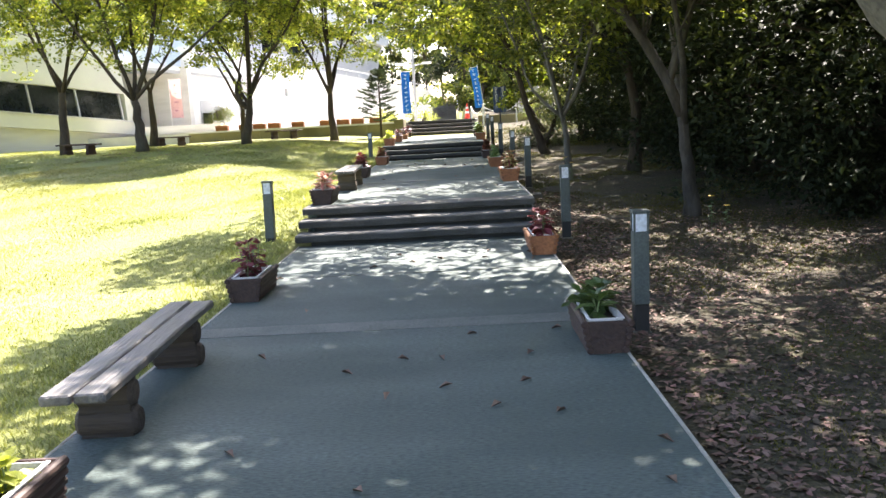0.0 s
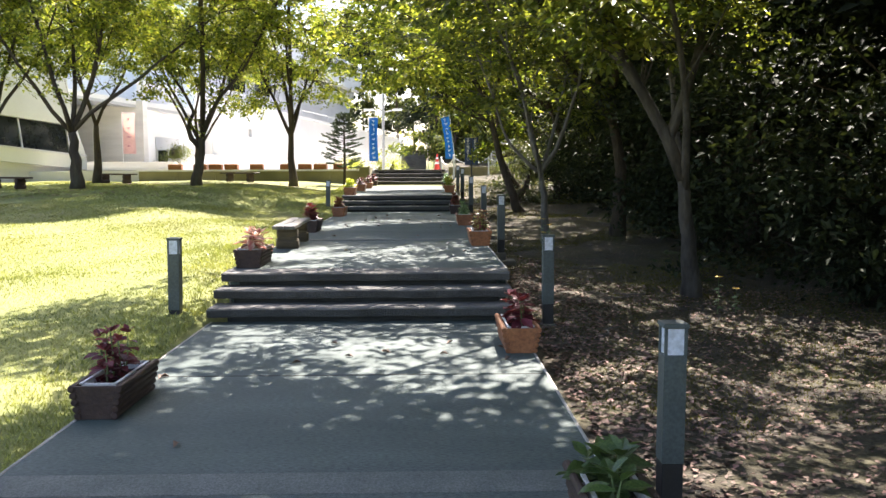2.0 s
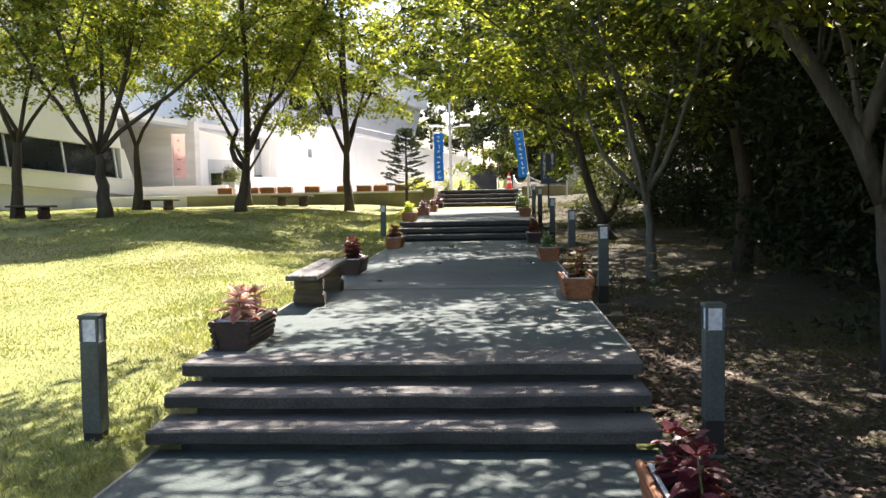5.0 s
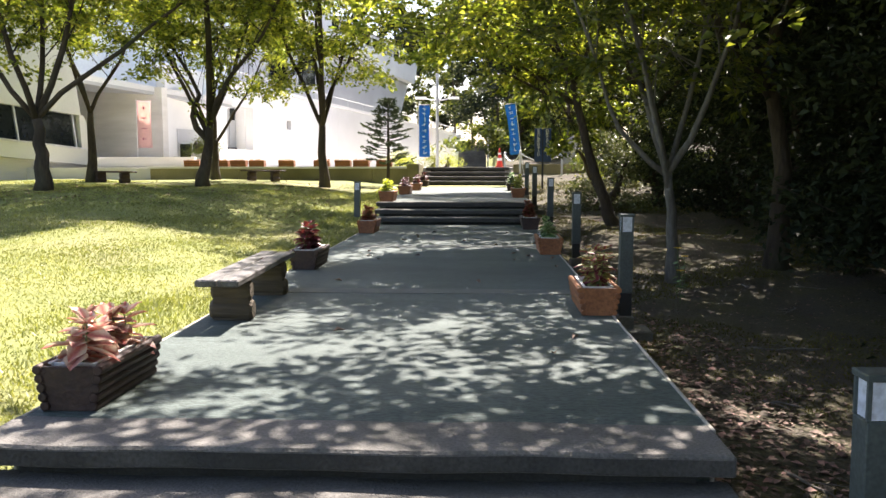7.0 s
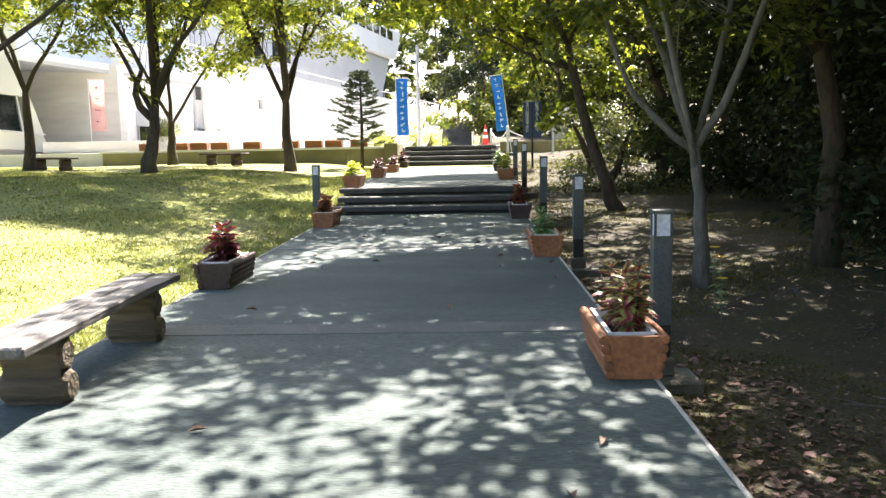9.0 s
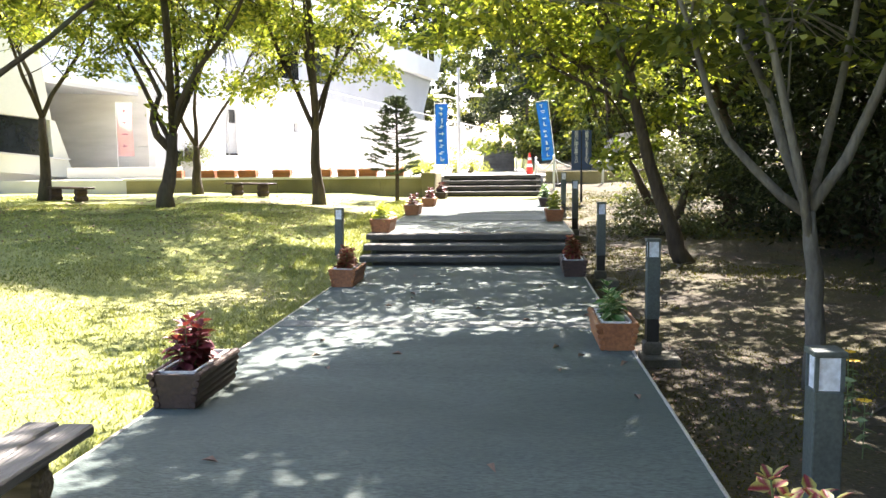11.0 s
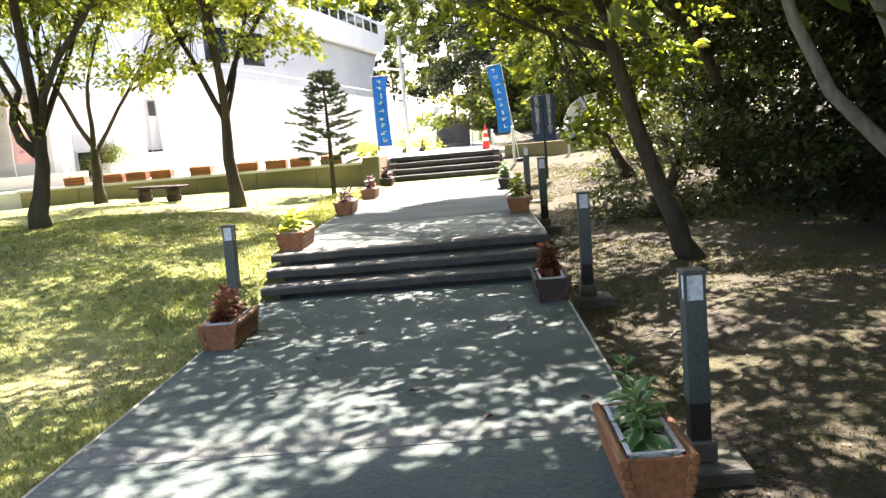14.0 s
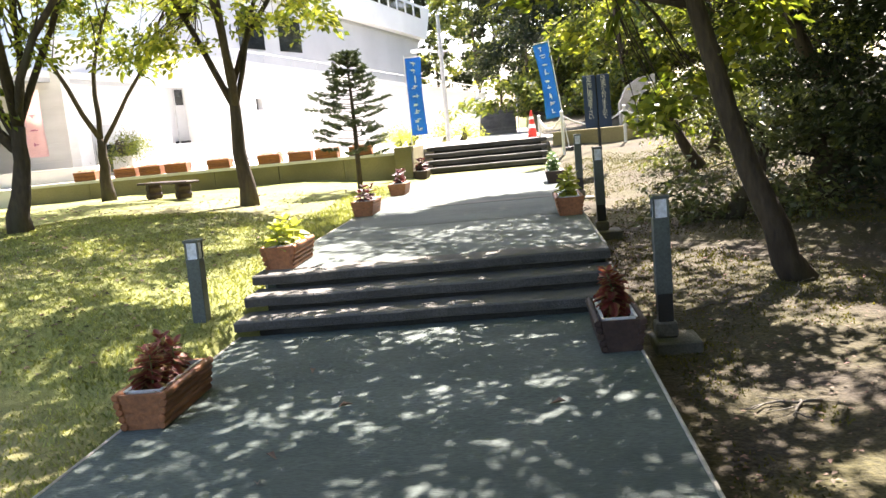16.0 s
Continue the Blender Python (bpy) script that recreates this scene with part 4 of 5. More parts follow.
def tree(x, y, label, trunk_line, girth, limbs, crown, leaves, leaf_mat, bark, seed, leaf=0.12, droop=0.0, category="tree", group="", twig_len=0.8, shaped=(), tufts=(), limb_girth=1.0):
    """A trunk along a line of offsets from its foot, limbs (azimuth, rise, length) from its head, boughs and twigs, and leaves
    along the twigs. crown: centre offset and radii that the twigs keep to."""
    rng = np.random.default_rng(seed)
    z = gz(x, y) - 0.05
    made = empty("tree", pose(x, y, z), label, category, group)
    line = [np.array(p, float) for p in trunk_line]
    dense = []
    for a, b in zip(line, line[1:]):
        for f in (0, 0.34, 0.67):
            dense.append(a + (b - a) * f + rng.normal(size=3) * girth * 0.10 * (len(dense) > 0))
    dense.append(line[-1])
    radii = [girth * (1.0 - 0.45 * i / (len(dense) - 1)) for i in range(len(dense))]
    radii[0] *= 1.22
    radii[1] *= 1.08
    part("trunk", tube(dense, radii, 12), bark, made, smooth=True)
    centre, size = np.array(crown[0], float), np.array(crown[1], float)
    boughs = bmesh.new()
    twigs, ends = [], []
    for azimuth, rise, length in limbs:
        a, e = radians(azimuth), radians(rise)
        way = (math.cos(a) * math.cos(e), math.sin(a) * math.cos(e), math.sin(e))
        start = dense[-1] if rng.random() < 0.7 else dense[-2]
        pts, w = wander(start, way, length, 7, 0.11, rng, 0.03)
        r0 = girth * rng.uniform(0.42, 0.60) * limb_girth
        part("limb", tube(pts, [r0 * (1 - 0.72 * i / 7) for i in range(8)], 9), bark, made, smooth=True)
        for k in range(2, 8):
            for _ in range(2):
                bw = w * 0.35 + rng.normal(size=3) * 0.75 + np.array([0, 0, 0.2 - droop])
                bw[2] = max(bw[2], -0.05 - droop)
                bw /= np.linalg.norm(bw)
                bp, bw2 = wander(pts[k], bw, length * rng.uniform(0.28, 0.5), 4, 0.16, rng, -0.02 - droop * 0.1)
                if bp[-1][2] < centre[2] - size[2] * 0.85:
                    continue
                tube(bp, [r0 * 0.26 * (1 - 0.75 * i / 4) for i in range(5)], 5, boughs, False)
                ends += bp[1:]
    for thick, *pts in shaped:
        r0 = girth * thick
        pts = [np.array(p, float) for p in pts]
        part("limb", tube(pts, [r0 * (1 - 0.6 * i / (len(pts) - 1)) for i in range(len(pts))], 9), bark, made, smooth=True)
        for k in range(2, len(pts)):
            for _ in range(3):
                bw = (pts[k] - pts[k - 1]) / np.linalg.norm(pts[k] - pts[k - 1]) * 0.5 + rng.normal(size=3) * 0.6
                bw[2] = abs(bw[2]) + 0.2
                bp, bw2 = wander(pts[k], bw / np.linalg.norm(bw), rng.uniform(0.5, 1.3), 4, 0.16, rng, 0.02)
                if bp[-1][2] < centre[2] - size[2]:
                    continue
                tube(bp, [r0 * 0.22 * (1 - 0.75 * i / 4) for i in range(5)], 5, boughs, False)
                ends += bp[1:] if bp[-1][2] > centre[2] - size[2] else []
        ends.append(pts[-1])
    inside = [p for p in ends if (((p - centre) / size) ** 2).sum() < 1.15] or ends
    wanted = max(30, leaves // 26)
    fill = rng.normal(size=(wanted * 4, 3))
    fill = centre + fill / np.linalg.norm(fill, axis=1, keepdims=True) * rng.uniform(0.35, 1.0, (wanted * 4, 1)) ** 0.6 * size
    fill += rng.normal(size=fill.shape) * np.minimum(0.45, size * 0.2)
    clump = np.sin(2.3 * fill[:, 0] + 1.1 * np.sin(1.7 * fill[:, 1]) + seed) * np.sin(2.1 * fill[:, 1] + 1.3 * np.sin(1.9 * fill[:, 2])) + 0.6 * np.sin(3.7 * fill[:, 2] + 2.9 * fill[:, 0])
    fill = fill[clump > -0.25][:wanted]
    wanted = len(fill)
    extra = [np.array(c) + rng.normal(size=3) * np.array(r) * 0.55 for c, r, n in tufts for _ in range(n // 26)]
    if extra:
        fill = np.concatenate([fill, np.array(extra)])
    pool = np.array(inside)
    centres, ways = [], []
    for n in range(len(fill)):
        if n % 5 < 2 and n < wanted:
            p = pool[rng.integers(len(pool))] + rng.normal(size=3) * 0.12
        else:
            p = fill[n]
        near = pool[np.argmin(((pool - p) ** 2).sum(1))]
        gap = np.linalg.norm(p - near)
        if gap > 1.5:
            p = near + (p - near) * 1.5 / gap
        if gap > 0.15:
            tube([near, (near + p) / 2 + rng.normal(size=3) * 0.05, p], [0.010, 0.007, 0.004], 3, boughs, False)
        out = rng.normal(size=3) * np.array([1, 1, 0.22]) + (p - centre) * 0.12
        out /= np.linalg.norm(out)
        f = rng.uniform(-0.35, 1, (26, 1))
        across = np.cross(out, (0, 0, 1))
        swing = rng.uniform(-1, 1, (26, 1))
        c = p + out * f * twig_len * 0.5 + across * swing * twig_len * 0.30 + rng.normal(size=(26, 3)) * [0.06, 0.06, 0.05]
        c[:, 2] -= droop * np.abs(f[:, 0]) * 0.3
        centres.append(c)
        ways.append(out + across * swing * 1.4 + rng.normal(size=(26, 3)) * 0.25 - np.array([0, 0, 0.12]))
    part("branchwork", boughs, bark, made)["kind"] = "stuff"
    verts, faces = leaf_arrays(np.concatenate(centres), leaf, leaf * 0.58, rng, ways=np.concatenate(ways))
    raw_mesh("crown", verts, faces, leaf_mat, made, "stuff")
    return made


up3 = ((0, 70, 3.6), (120, 62, 3.8), (240, 66, 3.6), (60, 50, 3.2))
LAWN_TREE = "lawn tree with a dark forked trunk and bright green leaves"
tree(-11.6, 26.7, LAWN_TREE, ((0, 0, 0), (0.05, 0, 1.2), (0.1, 0, 2.3)), 0.16, ((20, 65, 5.0), (150, 55, 5.6), (265, 60, 5.0), (330, 48, 4.5)), ((0, 0, 6.6), (3.9, 3.4, 3.7)), 23111, LEAF_BRIGHT, BARK, 11, 0.125, 0.15, group="lawn trees", limb_girth=0.78)
tree(-8.8, 25.6, LAWN_TREE, ((0, 0, 0), (0.0, 0, 0.8), (-0.08, 0, 1.55)), 0.18, ((105, 74, 4.8), (10, 48, 5.3), (170, 60, 5.3), (60, 68, 5.6), (250, 60, 4.8)), ((0, 0, 6.9), (4.0, 3.5, 3.7)), 23111, LEAF_BRIGHT, BARK, 12, 0.125, 0.15, group="lawn trees", limb_girth=0.78)
tree(-10.5, 31.5, LAWN_TREE, ((0, 0, 0), (0.05, 0, 1.0), (0.05, 0, 2.0)), 0.15, ((20, 68, 4.0), (140, 66, 4.0), (260, 60, 3.6)), ((0.4, 0, 5.9), (3.2, 3.0, 2.3)), 13398, LEAF_BRIGHT, BARK, 13, 0.125, 0.1, group="lawn trees", limb_girth=0.78)
# Limbs and tufts reaching to -y near 7 m are unseen, added for lawn shade.
tree(-6.45, 28.9, "lawn tree with a dark twisted forked trunk and bright leaves", ((0, 0, 0), (0.12, 0, 0.8), (0.22, 0, 1.55)), 0.165, ((175, 62, 5.0), (95, 78, 4.4), (20, 66, 5.3), (320, 58, 4.8)), ((0.3, 0, 6.8), (3.8, 3.5, 3.5)), 21010, LEAF_BRIGHT, BARK, 14, 0.125, 0.1, group="lawn trees", limb_girth=0.78, tufts=(((1.0, -4.4, 7.2), (2.1, 1.9, 0.5), 11000), ((-1.3, 0, 2.9), (0.6, 0.6, 0.2), 320), ((-0.1, -0.1, 2.0), (0.2, 0.2, 0.25), 60), ((0.5, -0.1, 2.7), (0.3, 0.3, 0.35), 200)), shaped=((0.5, (0.22, 0, 1.55), (0.5, -0.8, 3.6), (0.8, -2.0, 5.6), (1.0, -3.4, 6.8), (1.1, -5.0, 7.3)), (0.55, (0.12, 0, 1.25), (-0.12, 0, 1.5), (-0.20, 0, 1.78), (-0.16, 0, 2.0), (-0.02, 0, 2.3), (-0.25, 0, 2.8), (-0.75, 0, 3.6)),))
tree(-7.87, 34.5, "slender lawn tree in a V fork before the retaining wall", ((0, 0, 0), (-0.02, 0, 0.8), (0.0, 0, 1.35)), 0.14, ((165, 66, 4.2), (15, 64, 4.2), (80, 70, 3.4)), ((0.4, 0, 5.6), (2.8, 2.6, 1.9)), 11571, LEAF_BRIGHT, BARK, 15, 0.125, 0.1, group="lawn trees", limb_girth=0.78)
tree(-3.85, 31.45, "upright lawn tree with a straight dark trunk and bright leaves", ((0, 0, 0), (-0.06, 0, 1.0), (-0.05, 0, 2.05)), 0.145, ((160, 58, 4.8), (110, 80, 4.4), (35, 60, 5.6), (60, 74, 4.4), (290, 60, 4.2)), ((0.4, -0.3, 6.8), (3.7, 3.6, 3.5)), 23811, LEAF_BRIGHT, BARK, 16, 0.125, 0.1, group="lawn trees", limb_girth=0.78, tufts=(((0.5, -4.6, 7.2), (2.0, 2.0, 0.5), 11000), ((-1.3, -0.3, 2.85), (1.1, 0.8, 0.28), 950), ((1.1, -0.3, 3.2), (0.8, 0.8, 0.3), 520)), shaped=((0.5, (-0.05, 0, 2.05), (0.1, -0.8, 3.8), (0.3, -2.2, 5.8), (0.5, -3.6, 6.9), (0.6, -5.2, 7.3)),))

WOOD_TREE = "woodland edge tree leaning over the path"
# Below, tufts and long limbs near 6 m are unseen canopy added for shade.
tree(4.14, 13.4, "forked grey-barked tree at the woodland edge", ((0, 0, 0), (-0.05, 0, 0.8), (-0.15, 0, 1.65)), 0.125, ((95, 56, 4.0), (262, 66, 3.6)), ((-1.5, 0.2, 5.2), (4.0, 3.8, 1.8)), 15000, LEAF_MID, BARK_MID, 21, 0.13, shaped=((0.3, (-1.6, 0.1, 5.0), (-2.8, 0.4, 5.7), (-4.2, 0.8, 6.1), (-5.6, 1.0, 6.3)), (0.74, (-0.13, 0, 1.6), (-0.36, 0.02, 2.15), (-0.70, 0.05, 2.75), (-0.97, 0.05, 3.12), (-1.2, 0.0, 3.85), (-1.6, 0.1, 5.0)), (0.58, (-0.34, 0.02, 2.1), (-0.15, 0, 2.65), (0.0, 0, 3.15), (0.08, 0, 3.6), (0.04, 0, 4.3), (0.3, 0, 5.2)), (0.5, (-0.17, 0.04, 1.75), (-0.52, 0.15, 2.55), (-0.98, 0.2, 3.35), (-1.5, 0.3, 4.2), (-2.1, 0.4, 5.0)), (0.3, (-1.2, 0.0, 3.85), (-2.2, -0.9, 4.9), (-3.4, -1.9, 5.6), (-4.6, -2.6, 6.0), (-5.6, -3.0, 6.1)), (0.3, (-1.2, 0.0, 3.85), (-1.7, -1.6, 4.8), (-2.2, -3.2, 5.5), (-2.7, -4.8, 5.8), (-2.9, -6.0, 5.8))), tufts=(((-5.2, 0.8, 6.3), (1.4, 1.5, 0.4), 2400), ((-0.9, 0.0, 3.5), (0.7, 0.6, 0.35), 500), ((-4.9, -3.9, 6.0), (1.2, 1.0, 0.4), 2000), ((-2.6, -4.6, 5.7), (1.4, 1.5, 0.5), 3200), ((-2.2, -2.4, 5.6), (1.3, 1.4, 0.5), 1600), ((-2.2, 1.9, 5.5), (0.8, 0.8, 0.3), 1300)))
tree(2.97, 18.77, "slender grey-barked tree with low spreading limbs", ((0, 0, 0), (-0.03, 0, 0.7), (-0.10, 0, 1.45)), 0.088, ((120, 68, 3.6), (50, 66, 3.6), (15, 60, 3.4), (215, 62, 3.6)), ((-0.5, 0.2, 4.7), (2.9, 3.6, 1.7)), 8000, LEAF_MID, BARK_GREY, 22, 0.12, tufts=(((-2.0, 0.5, 6.0), (1.2, 1.7, 0.45), 4200), ((-0.9, 0.3, 2.9), (0.6, 0.5, 0.3), 420), ((0.6, 0.4, 2.7), (0.5, 0.5, 0.3), 420)), shaped=((0.4, (-0.1, 0, 1.45), (-0.5, 0.1, 3.2), (-1.2, 0.2, 4.8), (-2.2, 0.3, 5.7), (-3.4, 0.4, 6.1)), (0.48, (-0.1, 0, 1.42), (-0.30, 0, 1.56), (-0.50, 0, 1.76), (-0.72, 0, 2.0), (-0.86, 0, 2.3), (-1.02, 0, 2.85), (-1.35, 0, 3.7)),))
tree(3.14, 24.65, "dark leaning tree arching over the path", ((0, 0, 0), (-0.30, 0, 0.75), (-0.56, 0, 1.55), (-0.85, 0, 2.8)), 0.125, ((175, 38, 4.6), (110, 60, 4.2), (230, 45, 4.4), (20, 60, 3.8), (200, 64, 4.2), (150, 25, 3.2)), ((-1.5, -0.4, 5.0), (4.0, 3.8, 1.9)), 17500, LEAF_BRIGHT, BARK, 23, 0.13, limb_girth=0.62, tufts=(((-1.6, 0.6, 2.95), (0.9, 0.8, 0.3), 900), ((-1.0, 1.2, 3.5), (1.0, 0.9, 0.4), 1000), ((0.35, 0.2, 2.0), (0.35, 0.3, 0.35), 320), ((-0.75, 0.5, 1.5), (0.45, 0.4, 0.25), 260), ((-2.6, -0.4, 3.6), (1.2, 1.2, 0.4), 900), ((-3.6, 1.8, 6.4), (1.7, 2.2, 0.6), 2200), ((-4.6, 4.6, 6.9), (1.5, 1.8, 0.5), 1500)))
tree(3.78, 5.0, "grey-barked tree leaning towards the path", ((0, 0, 0), (-0.22, 0, 1.0), (-0.56, 0, 1.9), (-0.92, 0, 2.5), (-1.4, 0, 3.3)), 0.26, ((150, 45, 4.0), (200, 50, 4.0), (90, 60, 4.0), (270, 55, 4.0), (20, 60, 3.6)), ((-1.2, 0.3, 6.2), (4.2, 4.0, 1.7)), 21000, LEAF_MID, BARK_GREY, 24, 0.13)
tree(5.7, 30.6, WOOD_TREE, ((0, 0, 0), (-0.3, 0, 1.3), (-0.9, 0, 2.8)), 0.16, ((170, 40, 4.0), (120, 60, 3.6), (220, 50, 3.8), (30, 60, 3.4)), ((-2.4, -0.6, 5.0), (3.8, 3.4, 1.7)), 15000, LEAF_MID, BARK, 25, 0.14, group="woodland trees", shaped=((0.45, (-0.9, 0, 2.8), (-1.8, 0.8, 4.4), (-3.0, 1.8, 5.7), (-4.2, 2.6, 6.4), (-5.6, 3.2, 6.7)),), tufts=(((-4.5, 2.7, 6.5), (1.6, 2.2, 0.5), 7500),))
tree(4.6, 19.8, WOOD_TREE, ((0, 0, 0), (0.05, 0, 1.4), (-0.2, 0, 2.9)), 0.15, ((150, 50, 4.0), (210, 52, 4.0), (60, 60, 3.6), (330, 60, 3.4)), ((-0.2, 0.8, 5.8), (3.6, 3.8, 1.8)), 23000, LEAF_MID, BARK, 26, 0.14, group="woodland trees", shaped=((0.45, (-0.2, 0, 2.9), (-1.2, 0.6, 4.6), (-2.5, 1.3, 5.8), (-3.8, 1.9, 6.5), (-5.2, 2.4, 6.8)),), tufts=(((-4.2, 2.0, 6.7), (1.6, 1.8, 0.5), 6500), ((-3.7, 3.8, 6.7), (1.3, 1.4, 0.5), 5000),))
tree(5.2, 8.6, WOOD_TREE, ((0, 0, 0), (0.05, 0, 1.6), (0.0, 0, 3.2)), 0.16, ((150, 48, 4.4), (210, 52, 4.4), (60, 60, 3.6), (330, 60, 3.4)), ((-1.4, 0, 6.2), (3.8, 3.6, 1.8)), 22000, LEAF_MID, BARK, 27, 0.14, group="woodland trees", shaped=((0.45, (0, 0, 3.2), (-1.4, 0.6, 4.6), (-3.0, 1.4, 5.7), (-4.6, 2.0, 6.3), (-6.0, 2.4, 6.5)), (0.4, (0, 0, 3.2), (-1.2, -0.4, 4.8), (-2.8, 0.2, 6.0), (-4.4, 0.6, 6.6)),), tufts=(((-4.8, 2.1, 6.5), (1.7, 1.9, 0.5), 10500), ((-3.4, 0.6, 6.2), (1.2, 1.5, 0.4), 4500),))
# Trees added to shade the woodland floor, placed by where their shadows fall.
for x, y, seed in ((7.0, 10.6, 33), (7.9, 20.6, 34), (7.4, 29.6, 35), (6.8, 25.4, 36)):
    tree(x, y, "tall added woodland tree with a dense dark crown for shade", ((0, 0, 0), (0.05, 0, 1.6), (0.1, 0, 3.4)), 0.15, up3, ((0, 0.4, 6.2), (2.9, 3.0, 1.6)), 15000 if seed < 36 else 9500, LEAF_DARK, BARK, seed, 0.15, group="woodland trees")
# Two unseen trees added behind the start of the walk as extra canopy.
tree(2.2, -4.5, "unseen tree added beside the path with a broad crown", ((0, 0, 0), (0.1, 0, 2), (0, 0, 3.4)), 0.2, up3, ((-0.5, 0.5, 6.0), (3.6, 3.6, 2.0)), 8000, LEAF_MID, BARK_GREY, 28, 0.14)
tree(-6.4, -2.0, "unseen tree added on the lawn beside the path start", ((0, 0, 0), (0.1, 0, 2), (0, 0, 3.2)), 0.2, up3, ((0, 0.5, 5.4), (3.0, 3.0, 2.0)), 7000, LEAF_MID, BARK, 29, 0.14)


# ---- dense evergreens of the wood ----
def evergreen(x, y, tall, wide, seed, leaves=7000, leaf=0.17, mat=LEAF_DARK, low=0.15):
    rng = np.random.default_rng(seed)
    z = gz(x, y) - 0.05
    made = empty("evergreen_tree", pose(x, y, z), "dense dark evergreen tree leafy to the ground", "tree", "evergreens of the wood")
    top = np.array([rng.normal() * 0.3, rng.normal() * 0.3, tall * 0.92])
    stem = [top * f + np.array([rng.normal(), rng.normal(), 0]) * 0.06 * (f > 0) for f in np.linspace(0, 1, 6)]
    part("trunk", tube(stem, [0.13 * (1 - 0.8 * f) for f in np.linspace(0, 1, 6)], 8), BARK, made, smooth=True)
    sprays = leaves // 20
    limbs = bmesh.new()
    centres, ways = [], []
    clumps = [(rng.random() ** 0.85, rng.uniform(0.62, 1.1), rng.uniform(0, 2 * math.pi)) for _ in range(max(8, sprays // 13))]
    for n in range(sprays):
        rise, share, bearing = clumps[rng.integers(len(clumps))]
        h = min(1.0, max(low, low + (1 - low) * rise + rng.normal() * 0.032))
        reach_out = wide * (0.55 + 0.45 * math.sin(math.pi * min(1, h * 0.9 + 0.12))) * (1.12 - 0.85 * max(0, h - 0.55)) * (share + rng.normal() * 0.10 if n % 4 else rng.uniform(0.2, 0.9))
        a = bearing + rng.normal() * 0.17
        reach_out *= 1 + 0.22 * math.sin(3 * a + seed) + 0.14 * math.sin(5 * a + 9 * h)
        p = np.array([math.cos(a) * reach_out, math.sin(a) * reach_out, h * tall])
        out = np.array([math.cos(a), math.sin(a), rng.normal() * 0.3 - 0.15])
        if n % 6 == 0:
            tube([stem[min(5, int(h * 5))], p], [0.02, 0.006], 4, limbs, False)
        f = rng.uniform(-0.5, 0.6, (20, 1))
        c = p + out * f * 0.55 + rng.normal(size=(20, 3)) * [0.17, 0.17, 0.12]
        centres.append(c)
        ways.append(out + rng.normal(size=(20, 3)) * 0.7)
    part("branchwork", limbs, BARK, made)["kind"] = "stuff"
    verts, faces = leaf_arrays(np.concatenate(centres), leaf, leaf * 0.5, rng, ways=np.concatenate(ways))
    raw_mesh("crown", verts, faces, mat, made, "stuff")
    return made


for k, (x, y, tall, wide, n) in enumerate((
        (7.3, 13.6, 6.4, 2.3, 12000), (6.6, 17.6, 6.6, 2.2, 11000), (9.0, 10.4, 6.0, 2.4, 10000), (7.0, 21.6, 6.8, 2.2, 10000), (8.2, 6.4, 6.0, 2.5, 8000),
        (6.8, 26.4, 6.5, 2.2, 9000), (9.8, 16.0, 7.5, 2.6, 8000), (9.9, 21.5, 7.5, 2.6, 8000), (9.5, 27.0, 7.5, 2.6, 7000), (7.4, 32.0, 6.5, 2.4, 8000),
        (10.5, 33.0, 8.0, 2.8, 6000), (12.5, 13.0, 8.5, 3.0, 6000), (12.5, 19.0, 8.5, 3.0, 6000), (12.8, 25.5, 8.5, 3.0, 6000), (11.5, 7.0, 8.0, 2.8, 5000), (7.6, 1.5, 6.0, 2.5, 5000),
        (14.5, 10.0, 9.0, 3.2, 6000), (14.5, 16.0, 9.5, 3.2, 6000), (14.8, 22.0, 9.5, 3.2, 6000), (14.8, 28.5, 9.5, 3.2, 6000), (13.5, 34.0, 9.0, 3.2, 6000), (11.0, 38.5, 8.5, 3.0, 6000), (16.0, 4.0, 9.0, 3.4, 5000), (8.4, 29.4, 5.0, 2.0, 6000), (8.6, 24.0, 5.0, 1.9, 6000), (8.4, 18.8, 5.0, 1.9, 6000))):
    evergreen(x, y, tall, wide, 50 + k, int(n * (1.35 if x > 9 else 2.1)), 0.46 if x > 11 else 0.30 if x > 9 else 0.13, low=0.02)
for k, (x, y, tall, wide, n, m) in enumerate(((3.35, 27.9, 1.35, 0.6, 1500, LEAF_SAGE), (4.7, 28.6, 1.5, 0.8, 2200, LEAF_SAGE), (3.9, 32.2, 1.5, 0.9, 2600, LEAF_SAGE), (5.0, 30.0, 2.0, 1.0, 2600, LEAF_DARK), (4.6, 34.5, 1.3, 0.8, 1800, LEAF_MID))):
    shrub = evergreen(x, y, tall, wide, 90 + k, n, 0.10, m, 0.02)
    shrub.name = "shrub"
    tagged(shrub, "loose green shrub at the woodland edge", "shrub", "shrubs at the woodland edge")
far_trees = [(-7 + 2.3 * k + 0.9 * math.sin(4.1 * k), 84 + 5 * math.sin(2.3 * k), 13 + 1.5 * math.sin(1.7 * k)) for k in range(12)] + [(1.5 + 2.4 * k, 66 + 4 * math.sin(2.1 * k), 9.5 + math.sin(1.9 * k)) for k in range(7)]
